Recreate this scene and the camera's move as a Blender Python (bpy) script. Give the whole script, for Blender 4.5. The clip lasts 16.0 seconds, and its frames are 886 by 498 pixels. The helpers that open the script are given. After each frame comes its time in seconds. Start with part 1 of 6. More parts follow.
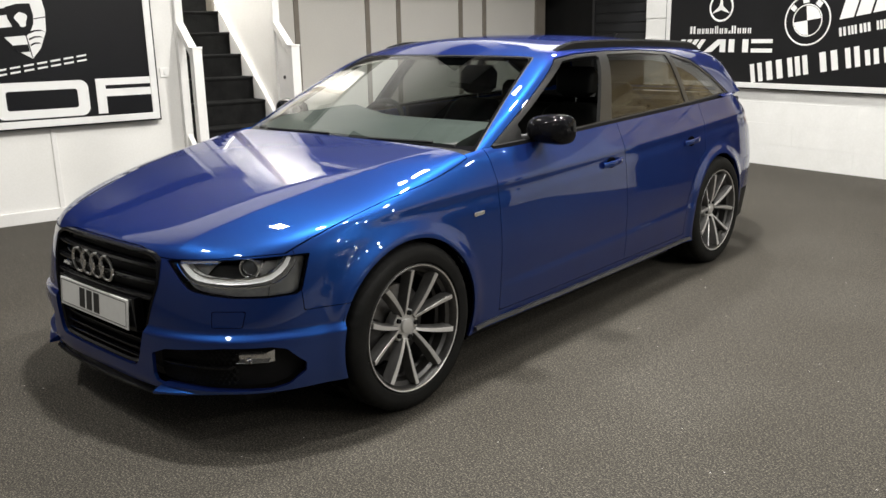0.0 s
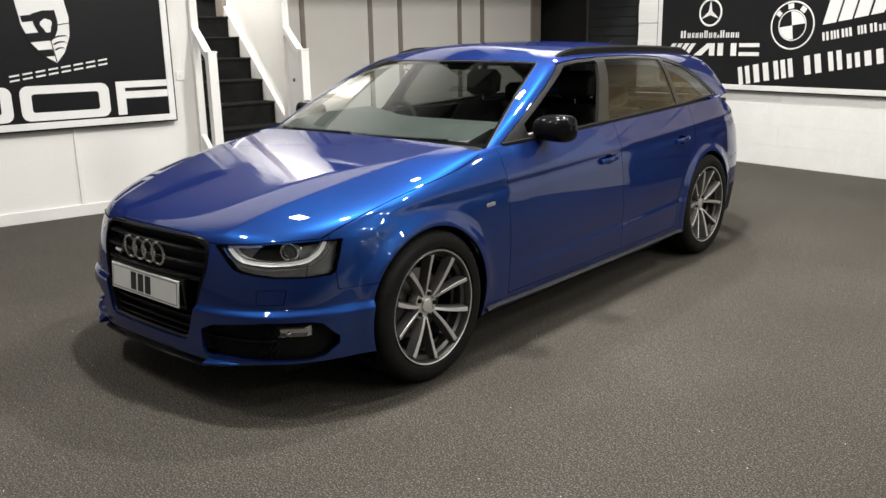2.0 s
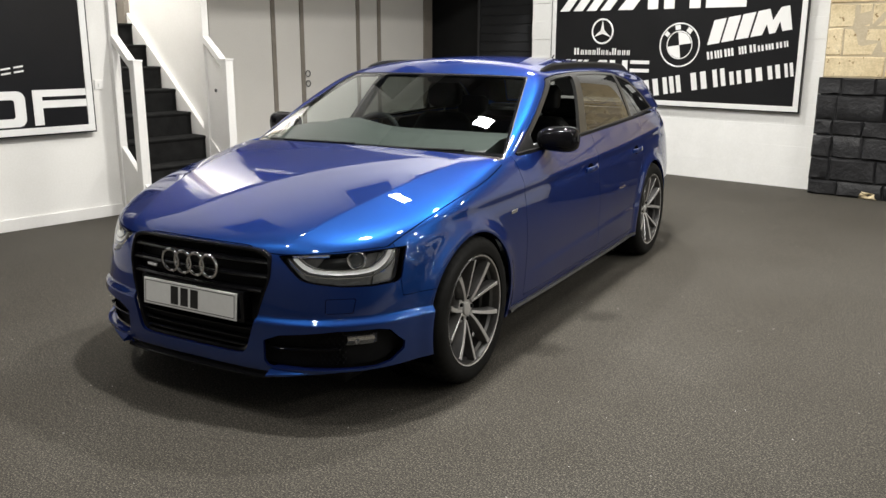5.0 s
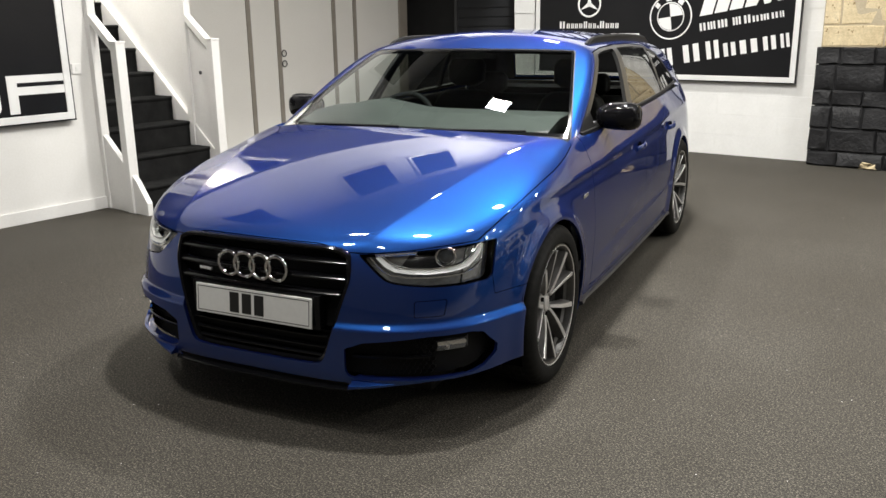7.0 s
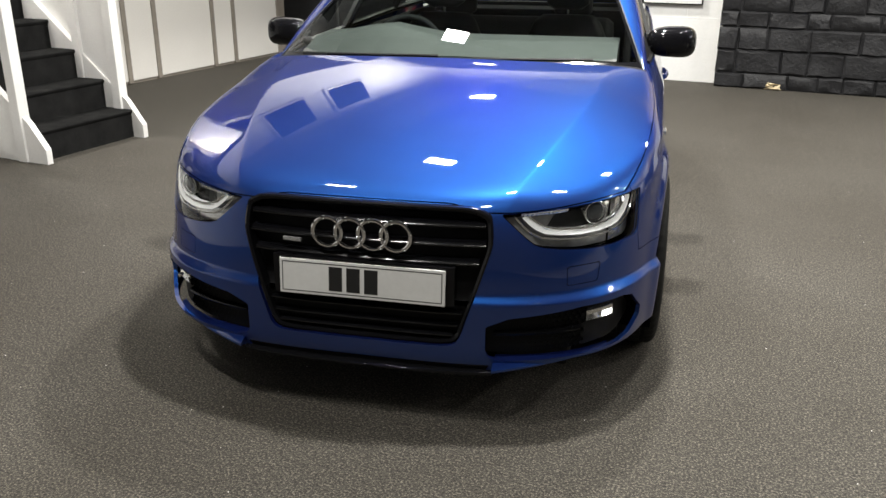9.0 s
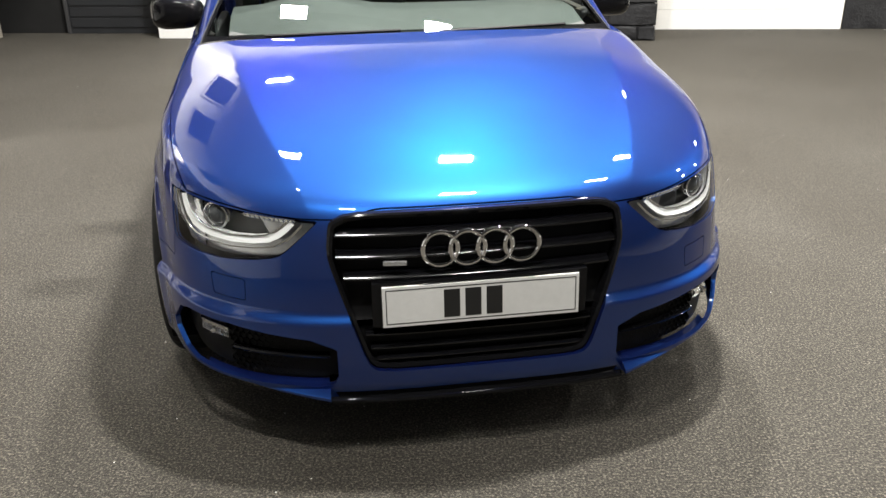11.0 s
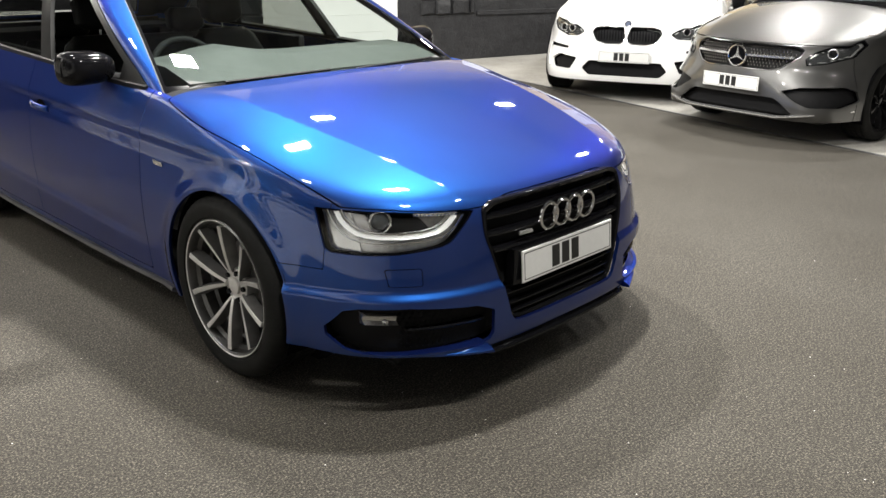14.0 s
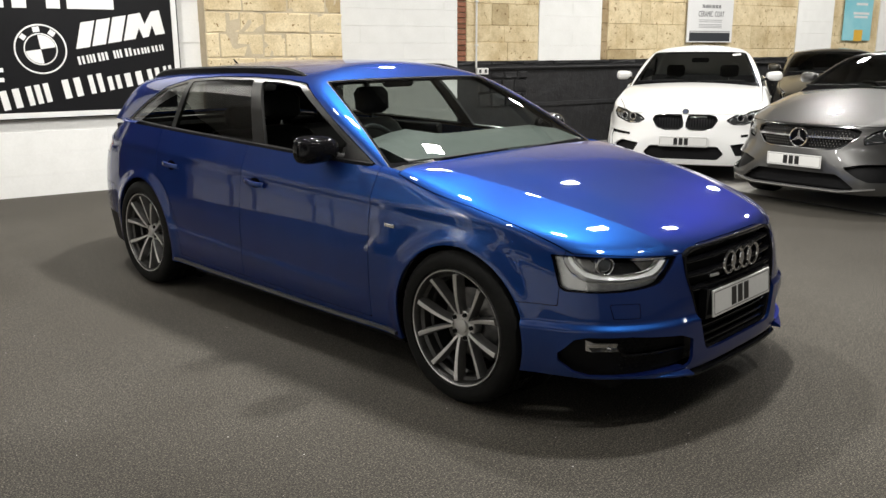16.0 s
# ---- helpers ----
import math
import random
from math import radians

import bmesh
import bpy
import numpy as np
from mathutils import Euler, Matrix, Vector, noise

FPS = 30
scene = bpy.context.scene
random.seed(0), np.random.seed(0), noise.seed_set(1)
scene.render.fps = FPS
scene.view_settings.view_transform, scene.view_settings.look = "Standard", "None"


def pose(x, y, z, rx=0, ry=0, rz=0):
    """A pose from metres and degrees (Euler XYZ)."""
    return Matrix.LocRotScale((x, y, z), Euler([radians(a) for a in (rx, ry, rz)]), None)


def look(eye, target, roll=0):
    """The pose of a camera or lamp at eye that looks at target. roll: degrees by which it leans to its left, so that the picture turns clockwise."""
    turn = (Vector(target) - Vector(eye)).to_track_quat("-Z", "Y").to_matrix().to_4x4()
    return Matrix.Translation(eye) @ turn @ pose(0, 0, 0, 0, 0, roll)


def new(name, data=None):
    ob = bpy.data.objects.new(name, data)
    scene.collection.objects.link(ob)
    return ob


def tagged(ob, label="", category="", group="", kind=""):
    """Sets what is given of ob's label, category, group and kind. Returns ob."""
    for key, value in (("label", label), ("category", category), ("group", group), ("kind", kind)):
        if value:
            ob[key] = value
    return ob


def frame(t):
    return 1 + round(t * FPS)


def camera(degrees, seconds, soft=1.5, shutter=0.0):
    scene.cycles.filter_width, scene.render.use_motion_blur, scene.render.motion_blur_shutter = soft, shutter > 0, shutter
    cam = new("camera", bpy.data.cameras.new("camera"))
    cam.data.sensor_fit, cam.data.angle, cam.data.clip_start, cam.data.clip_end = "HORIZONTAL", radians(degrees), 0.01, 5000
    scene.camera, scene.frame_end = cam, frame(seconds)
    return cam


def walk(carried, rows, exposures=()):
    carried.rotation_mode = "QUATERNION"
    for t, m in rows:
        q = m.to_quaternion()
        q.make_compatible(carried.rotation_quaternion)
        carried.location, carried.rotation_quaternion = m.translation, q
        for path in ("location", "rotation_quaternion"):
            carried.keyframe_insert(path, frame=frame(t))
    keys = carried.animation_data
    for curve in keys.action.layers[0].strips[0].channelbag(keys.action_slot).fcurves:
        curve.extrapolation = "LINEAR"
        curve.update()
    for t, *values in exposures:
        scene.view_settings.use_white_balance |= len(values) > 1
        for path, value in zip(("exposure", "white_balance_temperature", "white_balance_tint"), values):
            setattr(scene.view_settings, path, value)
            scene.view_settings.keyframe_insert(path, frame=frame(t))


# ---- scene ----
cam = camera(55.5, 16.0)
PATH = [
    (0, (3.019, -2.215, 1.439), (1.732, -0.768, 0.938), -1.1),
    (0.5, (2.991, -2.283, 1.45), (1.706, -0.836, 0.947), -1.6),
    (1, (3.021, -2.362, 1.456), (1.739, -0.912, 0.952), -1.6),
    (1.5, (3.122, -2.471, 1.465), (1.844, -1.016, 0.966), -1.2),
    (2, (3.181, -2.556, 1.471), (1.908, -1.096, 0.973), -1.1),
    (2.5, (3.157, -2.625, 1.488), (1.902, -1.15, 0.988), -1.0),
    (3, (3.06, -2.764, 1.492), (1.866, -1.24, 0.993), -0.8),
    (5.5, (2.436, -3.234, 1.489), (1.52, -1.52, 1.017), -0.1),
    (6, (2.327, -3.255, 1.476), (1.447, -1.523, 1.001), -0.6),
    (6.5, (2.125, -3.159, 1.475), (1.268, -1.423, 0.972), -1.1),
    (7, (1.901, -3.161, 1.469), (1.066, -1.42, 0.945), -0.8),
    (7.5, (1.611, -3.248, 1.48), (0.862, -1.483, 0.912), -0.4),
    (8, (1.357, -3.185, 1.431), (0.681, -1.424, 0.767), -0.4),
    (8.5, (1.065, -3.068, 1.45), (0.431, -1.301, 0.761), -1.1),
    (9, (0.751, -3.056, 1.448), (0.343, -1.226, 0.751), 0.2),
    (11.5, (-0.677, -2.605, 1.445), (-0.178, -0.843, 0.643), -0.8),
    (12, (-0.945, -2.474, 1.432), (-0.166, -0.812, 0.638), -0.1),
    (12.5, (-1.238, -2.431, 1.414), (-0.187, -0.916, 0.641), 0.9),
    (13, (-1.569, -2.543, 1.44), (-0.384, -1.139, 0.65), 0.4),
    (13.5, (-1.952, -2.504, 1.448), (-0.676, -1.163, 0.691), 0.0),
    (14, (-2.328, -2.461, 1.467), (-0.976, -1.148, 0.797), 0.7),
    (14.5, (-2.643, -2.44, 1.482), (-1.233, -1.154, 0.883), 0.4),
    (15, (-2.928, -2.269, 1.478), (-1.456, -1.002, 1.001), 0.2),
    (15.5, (-3.149, -2.231, 1.481), (-1.682, -0.952, 1.018), 0.2),
    (16, (-3.326, -2.311, 1.476), (-1.936, -0.95, 1.011), -0.2),
]
walk(cam, [(t, look(eye, target, roll)) for t, eye, target, roll in PATH],
     exposures=[(0, 0.26), (2.5, 0.18), (5.5, 0.16), (7.0, 0.25), (8.5, 0.5), (9.2, 0.55), (11.3, 1.0), (12.5, 0.94), (13.5, 1.0), (14.5, 0.70), (15.2, 0.20), (16, 0.28)])


# ---- light: a closed showroom lit by a row of floodlights under the roof, plus an added stair fill ----
TAU = math.tau
ROOM = pose(0, 0, 0, 0, 0, -12)          # the room stands turned against the blue car
world = bpy.data.worlds.new("world")
scene.world = world
world.use_nodes = True
world.node_tree.nodes["Background"].inputs[0].default_value = (0.9, 0.95, 1.0, 1)
world.node_tree.nodes["Background"].inputs[1].default_value = 0.006
LAMP_Z = 4.1
# place in the room's plan, watts, and tilt towards +a
LAMP_ROW = [(-1.2, 2.1, 24, 6), (0.25, 2.1, 148, -4), (1.8, 2.1, 36, -14), (5.2, 2.1, 80, 0), (7.9, 2.1, 105, 0)]
# (-4.7, 1.5) is an added fill lamp, out of view, that brightens the stairwell
SIDE_ROW = [(-1.4, 0.15, 12, 8), (0.5, 0.15, 138, -1), (1.7, 0.65, 20, 0), (4.6, -3.8, 12, 0), (-0.4, -2.3, 60, -6), (1.3, -2.6, 26, 0),
            (-4.7, 1.5, 110, -24), (-1.8, 4.8, 112, -12), (2.4, 4.8, 50, 0), (5.4, 5.0, 46, 0), (8.6, 4.5, 105, 0), (11.8, 4.5, 105, 0), (15.2, 4.5, 90, 0)]


AIM = {(-0.4, -2.3): -6, (1.3, -2.6): 0}          # lamps turned towards +b


def flood(a, b, watts, tilt, size=0.26):
    lamp = bpy.data.lights.new("floodlight_beam", "AREA")
    lamp.shape, lamp.size, lamp.size_y = "RECTANGLE", size, size * 0.6
    lamp.energy, lamp.color = watts, (1.0, 0.976, 0.928)
    ob = new("floodlight_beam", lamp)
    ob.matrix_world = ROOM @ pose(a, b, LAMP_Z, AIM.get((a, b), 0), -tilt, 0) @ pose(0, 0, -0.035)
    return ob


for lamp_at in LAMP_ROW + SIDE_ROW:
    flood(*lamp_at)


# ---- materials ----
def material(name, colour, rough=0.5, metal=0.0, **more):
    m = bpy.data.materials.new(name)
    m.use_nodes = True
    b = m.node_tree.nodes["Principled BSDF"]
    b.inputs["Base Color"].default_value = (*colour, 1)
    b.inputs["Roughness"].default_value, b.inputs["Metallic"].default_value = rough, metal
    for key, value in more.items():
        b.inputs[key.replace("_", " ")].default_value = value
    return m


def node(m, kind, **values):
    n = m.node_tree.nodes.new(kind)
    for key, value in values.items():
        n.inputs[key.replace("_", " ")].default_value = value
    return n


def link(m, a, b):
    m.node_tree.links.new(a, b)


def noise_of(m, scale, detail=4.0, rough=0.55, coords="Object"):
    co = m.node_tree.nodes.new("ShaderNodeTexCoord")
    n = node(m, "ShaderNodeTexNoise", Scale=scale, Detail=detail, Roughness=rough)
    link(m, co.outputs[coords], n.inputs["Vector"])
    return n.outputs["Fac"]


def ramp(m, source, stops):
    r = m.node_tree.nodes.new("ShaderNodeValToRGB")
    while len(r.color_ramp.elements) < len(stops):
        r.color_ramp.elements.new(0.5)
    for e, (at, c) in zip(r.color_ramp.elements, stops):
        e.position, e.color = at, (*c, 1) if len(c) == 3 else c
    link(m, source, r.inputs[0])
    return r.outputs[0]


def blend(m, a, b, fac, how="MIX"):
    x = m.node_tree.nodes.new("ShaderNodeMix")
    x.data_type, x.blend_type = "RGBA", how
    for socket, value in ((x.inputs[0], fac), (x.inputs[6], a), (x.inputs[7], b)):
        if isinstance(value, (int, float)):
            socket.default_value = value
        elif isinstance(value, tuple):
            socket.default_value = (*value, 1)
        else:
            link(m, value, socket)
    return x.outputs[2]


def bump(m, height, strength, distance, chain=None):
    b = node(m, "ShaderNodeBump", Strength=strength, Distance=distance)
    link(m, height, b.inputs["Height"])
    if chain:
        link(m, chain, b.inputs["Normal"])
    return b.outputs["Normal"]


def shader(m):
    return m.node_tree.nodes["Principled BSDF"].inputs


def mottled(name, dark, light, scale, rough=0.6, metal=0.0, relief=0.0, fine=60.0, **more):
    """A surface whose colour drifts between two tones at two scales, with a fine relief."""
    m = material(name, light, rough, metal, **more)
    big, small = noise_of(m, scale, 5), noise_of(m, fine, 3)
    c = blend(m, ramp(m, big, [(0.3, dark), (0.7, light)]), ramp(m, small, [(0.35, dark), (0.65, light)]), 0.35)
    link(m, c, shader(m)["Base Color"])
    if relief:
        link(m, bump(m, small, 0.6, relief, bump(m, big, 0.4, relief * 4)), shader(m)["Normal"])
    return m


WHITE_WALL = mottled("white wall paint", (0.74, 0.73, 0.70), (0.82, 0.81, 0.79), 1.7, 0.55, relief=0.0006)
GREY_WALL = mottled("grey wall paint", (0.10, 0.10, 0.10), (0.16, 0.16, 0.155), 1.7, 0.6)
WHITE_BLOCK = mottled("white painted blockwork", (0.79, 0.79, 0.77), (0.86, 0.86, 0.845), 5.0, 0.6, relief=0.0012, fine=45)
WHITE_WOOD = mottled("white gloss woodwork", (0.74, 0.73, 0.71), (0.82, 0.81, 0.79), 3.0, 0.3, relief=0.0002)
PANEL_GREY = mottled("pale grey cladding panel", (0.72, 0.70, 0.655), (0.79, 0.77, 0.73), 1.1, 0.45, relief=0.0003)
PANEL_JOINT = mottled("taupe cladding batten", (0.22, 0.195, 0.165), (0.29, 0.26, 0.22), 6.0, 0.5)
BLACK_PAINT = mottled("black masonry paint", (0.010, 0.010, 0.011), (0.026, 0.026, 0.028), 7.0, 0.52, relief=0.012, fine=38)
BLACK_BOARD = mottled("black sign vinyl", (0.010, 0.010, 0.011), (0.014, 0.014, 0.015), 2.0, 0.28)
SIGN_WHITE = material("white sign vinyl", (0.80, 0.80, 0.79), 0.35)
SIGN_FRAME = mottled("white sign frame", (0.72, 0.72, 0.71), (0.80, 0.80, 0.79), 5.0, 0.4)
DARK_DOOR = mottled("dark grey roller curtain", (0.020, 0.021, 0.023), (0.034, 0.035, 0.038), 3.0, 0.45)
BLACK_VOID = mottled("flat black recess backing", (0.006, 0.006, 0.006), (0.012, 0.012, 0.012), 6.0, 0.9)
ROOF_DARK = mottled("grey painted roof boards", (0.10, 0.10, 0.10), (0.16, 0.16, 0.157), 1.5, 0.7)
STEEL_DARK = mottled("dark painted steel", (0.03, 0.03, 0.032), (0.05, 0.05, 0.052), 3.0, 0.45)
CONDUIT = material("white plastic conduit", (0.72, 0.72, 0.70), 0.4)
STAIR_CARPET = mottled("charcoal stair carpet", (0.010, 0.010, 0.010), (0.022, 0.022, 0.0215), 9.0, 1.0, relief=0.004, fine=260)


def carpet():
    m = material("grey brown showroom carpet", (0.06, 0.055, 0.05), 0.92)
    pile, tuft, drift = noise_of(m, 140, 3, 0.75), noise_of(m, 40, 4, 0.65), noise_of(m, 0.75, 5, 0.6)
    c = ramp(m, pile, [(0.37, (0.010, 0.0092, 0.0078)), (0.52, (0.053, 0.0492, 0.0418)), (0.66, (0.200, 0.188, 0.163))])
    c = blend(m, c, ramp(m, tuft, [(0.32, (0.70, 0.68, 0.66)), (0.68, (1.24, 1.23, 1.21))]), 1.0, "MULTIPLY")
    c = blend(m, c, ramp(m, drift, [(0.33, (0.72, 0.68, 0.61)), (0.66, (1.0, 0.98, 0.94))]), 1.0, "MULTIPLY")
    co = m.node_tree.nodes.new("ShaderNodeTexCoord")
    v = node(m, "ShaderNodeTexVoronoi", Scale=11.0)
    link(m, co.outputs["Object"], v.inputs["Vector"])
    c = blend(m, c, (0.80, 0.79, 0.75), ramp(m, v.outputs["Distance"], [(0.0, (1, 1, 1)), (0.022, (1, 1, 1)), (0.028, (0, 0, 0))]))
    link(m, c, shader(m)["Base Color"])
    link(m, bump(m, pile, 0.7, 0.0025, bump(m, tuft, 0.4, 0.002)), shader(m)["Normal"])
    return m


def concrete():
    m = material("pale worn concrete", (0.4, 0.39, 0.36), 0.7)
    big, small = noise_of(m, 1.3, 6, 0.65), noise_of(m, 30, 4)
    c = blend(m, ramp(m, big, [(0.35, (0.24, 0.225, 0.20)), (0.6, (0.40, 0.385, 0.35))]), ramp(m, small, [(0.3, (0.26, 0.25, 0.23)), (0.7, (0.46, 0.45, 0.42))]), 0.4)
    link(m, c, shader(m)["Base Color"])
    link(m, bump(m, small, 0.3, 0.003), shader(m)["Normal"])
    return m


def stone(name, dark, mid, light):
    m = material(name, mid, 0.85)
    info = m.node_tree.nodes.new("ShaderNodeObjectInfo")
    big, small = noise_of(m, 6, 6, 0.65), noise_of(m, 55, 4)
    c = ramp(m, big, [(0.25, dark), (0.5, mid), (0.75, light)])
    c = blend(m, c, ramp(m, info.outputs["Random"], [(0.0, (0.60, 0.55, 0.46)), (0.07, (0.66, 0.61, 0.52)), (0.10, (0.95, 0.93, 0.88)), (1.0, (1.04, 1.02, 0.99))]), 1.0, "MULTIPLY")
    c = blend(m, c, ramp(m, small, [(0.3, (0.86, 0.85, 0.83)), (0.6, (1.05, 1.04, 1.03))]), 1.0, "MULTIPLY")
    pits, stains = noise_of(m, 17, 2), noise_of(m, 1.6, 5, 0.6)
    c = blend(m, c, ramp(m, pits, [(0.655, (1, 1, 1)), (0.70, (0.42, 0.34, 0.25))]), 1.0, "MULTIPLY")
    c = blend(m, c, ramp(m, stains, [(0.35, (0.80, 0.74, 0.64)), (0.55, (1.03, 1.02, 1.0))]), 1.0, "MULTIPLY")
    link(m, c, shader(m)["Base Color"])
    link(m, bump(m, small, 0.4, 0.005, bump(m, big, 0.6, 0.02)), shader(m)["Normal"])
    return m


for matt, level in ((STAIR_CARPET, 0.0), (BLACK_BOARD, 0.2), (BLACK_PAINT, 0.35), (DARK_DOOR, 0.2)):
    shader(matt)["Specular IOR Level"].default_value = level
CARPET, CONCRETE = carpet(), concrete()
SANDSTONE = stone("buff sandstone", (0.50, 0.415, 0.265), (0.67, 0.58, 0.40), (0.74, 0.66, 0.48))
QUOIN = stone("brown weathered sandstone", (0.26, 0.19, 0.11), (0.36, 0.28, 0.17), (0.44, 0.35, 0.23))
BRICK_RED = stone("red brick", (0.17, 0.075, 0.05), (0.28, 0.12, 0.075), (0.34, 0.16, 0.10))
MORTAR = mottled("buff lime mortar", (0.42, 0.35, 0.24), (0.54, 0.46, 0.33), 8.0, 0.9, relief=0.003)
TINT_DARK = material("dark window glass", (0.01, 0.012, 0.015), 0.05)
POSTER_WHITE = mottled("white poster paper", (0.70, 0.70, 0.70), (0.76, 0.76, 0.76), 4.0, 0.4)
POSTER_INK = material("dark grey poster ink", (0.03, 0.033, 0.04), 0.45)
POSTER_PALE = material("pale grey poster ink", (0.34, 0.34, 0.35), 0.45)
POSTER_TEAL = mottled("sky blue poster print", (0.16, 0.50, 0.60), (0.36, 0.66, 0.72), 2.0, 0.4)
POSTER_SUN = material("yellow poster print", (0.70, 0.42, 0.06), 0.4)
POSTER_NAVY = material("navy poster print", (0.012, 0.025, 0.07), 0.4)


# ---- building helpers ----
def part(name, bm, mat, parent=None, label="", smooth=False, m=None):
    """Links a bmesh as one mesh object, under a thing or a part where one is given."""
    me = bpy.data.meshes.new(name)
    bm.to_mesh(me)
    bm.free()
    for x in mat if isinstance(mat, (list, tuple)) else [mat]:
        me.materials.append(x)
    if smooth:
        me.shade_smooth()
        me.set_sharp_from_angle(angle=radians(smooth if smooth is not True else 35))
    ob = new(name, me)
    ob.parent = parent
    if m:
        ob.matrix_basis = m
    if label:
        ob["label"] = label
    return ob


def empty(name, m, label, category, group="", kind=""):
    ob = new(name)
    ob.empty_display_size = 0.1
    ob.matrix_basis = m
    return tagged(ob, label, category, group, kind)


def box(x0, x1, y0, y1, z0, z1, bevel=0.0, bm=None, m=None, seg=2):
    own = bmesh.new()
    vs = bmesh.ops.create_cube(own, size=1)["verts"]
    for v in vs:
        v.co = ((x0 + x1) / 2 + v.co.x * (x1 - x0), (y0 + y1) / 2 + v.co.y * (y1 - y0), (z0 + z1) / 2 + v.co.z * (z1 - z0))
    if bevel:
        bmesh.ops.bevel(own, geom=own.edges[:], offset=bevel, segments=seg, profile=0.5, affect="EDGES", clamp_overlap=True)
    return merged(own, bm, m)


def merged(own, bm=None, m=None):
    """own moved by m and, where bm is given, added to it."""
    if m:
        own.transform(m)
    if bm is None:
        return own
    me = bpy.data.meshes.new("joined")
    own.to_mesh(me)
    own.free()
    bm.from_mesh(me)
    bpy.data.meshes.remove(me)
    return bm


def tube(r, length, m=None, bm=None, seg=20, r2=None, bevel=0.0):
    """A cylinder or cone about its own z, from 0 to length."""
    own = bmesh.new()
    bmesh.ops.create_cone(own, cap_ends=True, segments=seg, radius1=r, radius2=r if r2 is None else r2, depth=length)
    bmesh.ops.translate(own, verts=own.verts, vec=(0, 0, length / 2))
    if bevel:
        edges = [e for e in own.edges if len(e.link_faces) == 2 and any(len(fc.verts) > 4 for fc in e.link_faces)]
        bmesh.ops.bevel(own, geom=edges, offset=bevel, segments=2, profile=0.5, affect="EDGES", clamp_overlap=True)
    return merged(own, bm, m)


def prism(points, depth, m=None, bm=None, bevel=0.0):
    """A flat outline in its own xy, raised from 0 to depth."""
    own = bmesh.new()
    vs = [own.verts.new((x, y, 0)) for x, y in points]
    fc = own.faces.new(vs)
    top = bmesh.ops.extrude_face_region(own, geom=[fc])["geom"]
    bmesh.ops.translate(own, verts=[v for v in top if isinstance(v, bmesh.types.BMVert)], vec=(0, 0, depth))
    bmesh.ops.recalc_face_normals(own, faces=own.faces)
    if bevel:
        edges = [e for e in own.edges if any(abs(v.co.z - depth) < 1e-6 for v in e.verts) and all(abs(v.co.z - depth) < 1e-6 for v in e.verts)]
        bmesh.ops.bevel(own, geom=edges, offset=bevel, segments=2, profile=0.5, affect="EDGES", clamp_overlap=True)
    return merged(own, bm, m)


def ring(r, thick, m=None, bm=None, seg=40, sides=12, flat=1.0):
    """A torus about its own z."""
    own = bmesh.new()
    rows = []
    for i in range(seg):
        a = TAU * i / seg
        rows.append([own.verts.new(((r + thick * math.cos(TAU * j / sides)) * math.cos(a), (r + thick * math.cos(TAU * j / sides)) * math.sin(a), flat * thick * math.sin(TAU * j / sides))) for j in range(sides)])
    for i in range(seg):
        for j in range(sides):
            own.faces.new((rows[i][j], rows[(i + 1) % seg][j], rows[(i + 1) % seg][(j + 1) % sides], rows[i][(j + 1) % sides]))
    return merged(own, bm, m)


def loft(rows, close=True, caps=True, bm=None):
    """Skins rows of points into a mesh."""
    bm = bm or bmesh.new()
    vs = [[bm.verts.new(p) for p in r] for r in rows]
    n = len(rows[0])
    for a, b in zip(vs, vs[1:]):
        for j in range(n if close else n - 1):
            bm.faces.new((a[j], a[(j + 1) % n], b[(j + 1) % n], b[j]))
    if caps and close:
        bm.faces.new(vs[0][::-1])
        bm.faces.new(vs[-1])
    bmesh.ops.recalc_face_normals(bm, faces=bm.faces)
    return bm


def rounded(w, h, r, seg=5):
    """A rectangle with round corners about the origin."""
    pts = []
    for cx, cy, a0 in ((w / 2 - r, h / 2 - r, 0), (-w / 2 + r, h / 2 - r, 90), (-w / 2 + r, -h / 2 + r, 180), (w / 2 - r, -h / 2 + r, 270)):
        pts += [(cx + r * math.cos(radians(a0 + 90 * i / seg)), cy + r * math.sin(radians(a0 + 90 * i / seg))) for i in range(seg + 1)]
    return pts


def setting(name, bm, mat, label, category, smooth=False):
    return tagged(part(name, bm, mat, None, label, smooth, ROOM), label, category, kind="structure")


# ---- the room, in its own turned plan: a across, b towards the sign wall ----
WEST, NORTH, FAR, PANELS = -3.90, 6.50, 7.10, -5.20
CEIL = 4.7
floor = setting("floor", box(-7, 4.62, -6.5, 9.0, -0.12, 0), CARPET, "grey-brown speckled carpet floor of a car showroom", "floor")
setting("concrete_floor", box(4.62, 18.6, -6.5, 9.0, -0.12, -0.006), CONCRETE, "pale worn concrete floor beside the carpet", "floor")
setting("carpet_edge_trim", box(4.60, 4.64, -6.4, 7.0, -0.01, 0.004, 0.002), STEEL_DARK, "thin dark trim along the carpet edge", "trim")
wall_west = setting("wall_west", box(WEST - 0.14, WEST, -6.4, 1.05, 0, CEIL), WHITE_WALL, "smooth white painted wall with wide boards", "wall")
part("skirting", box(WEST, WEST + 0.02, -6.4, 1.05, 0, 0.10, 0.004), WHITE_WOOD, wall_west)
for b in (-4.9, -3.7, -2.5, -1.26, -0.02):
    part("wall_batten", box(WEST, WEST + 0.012, b - 0.02, b + 0.02, 0.10, 0.745, 0.003), WHITE_WOOD, wall_west)
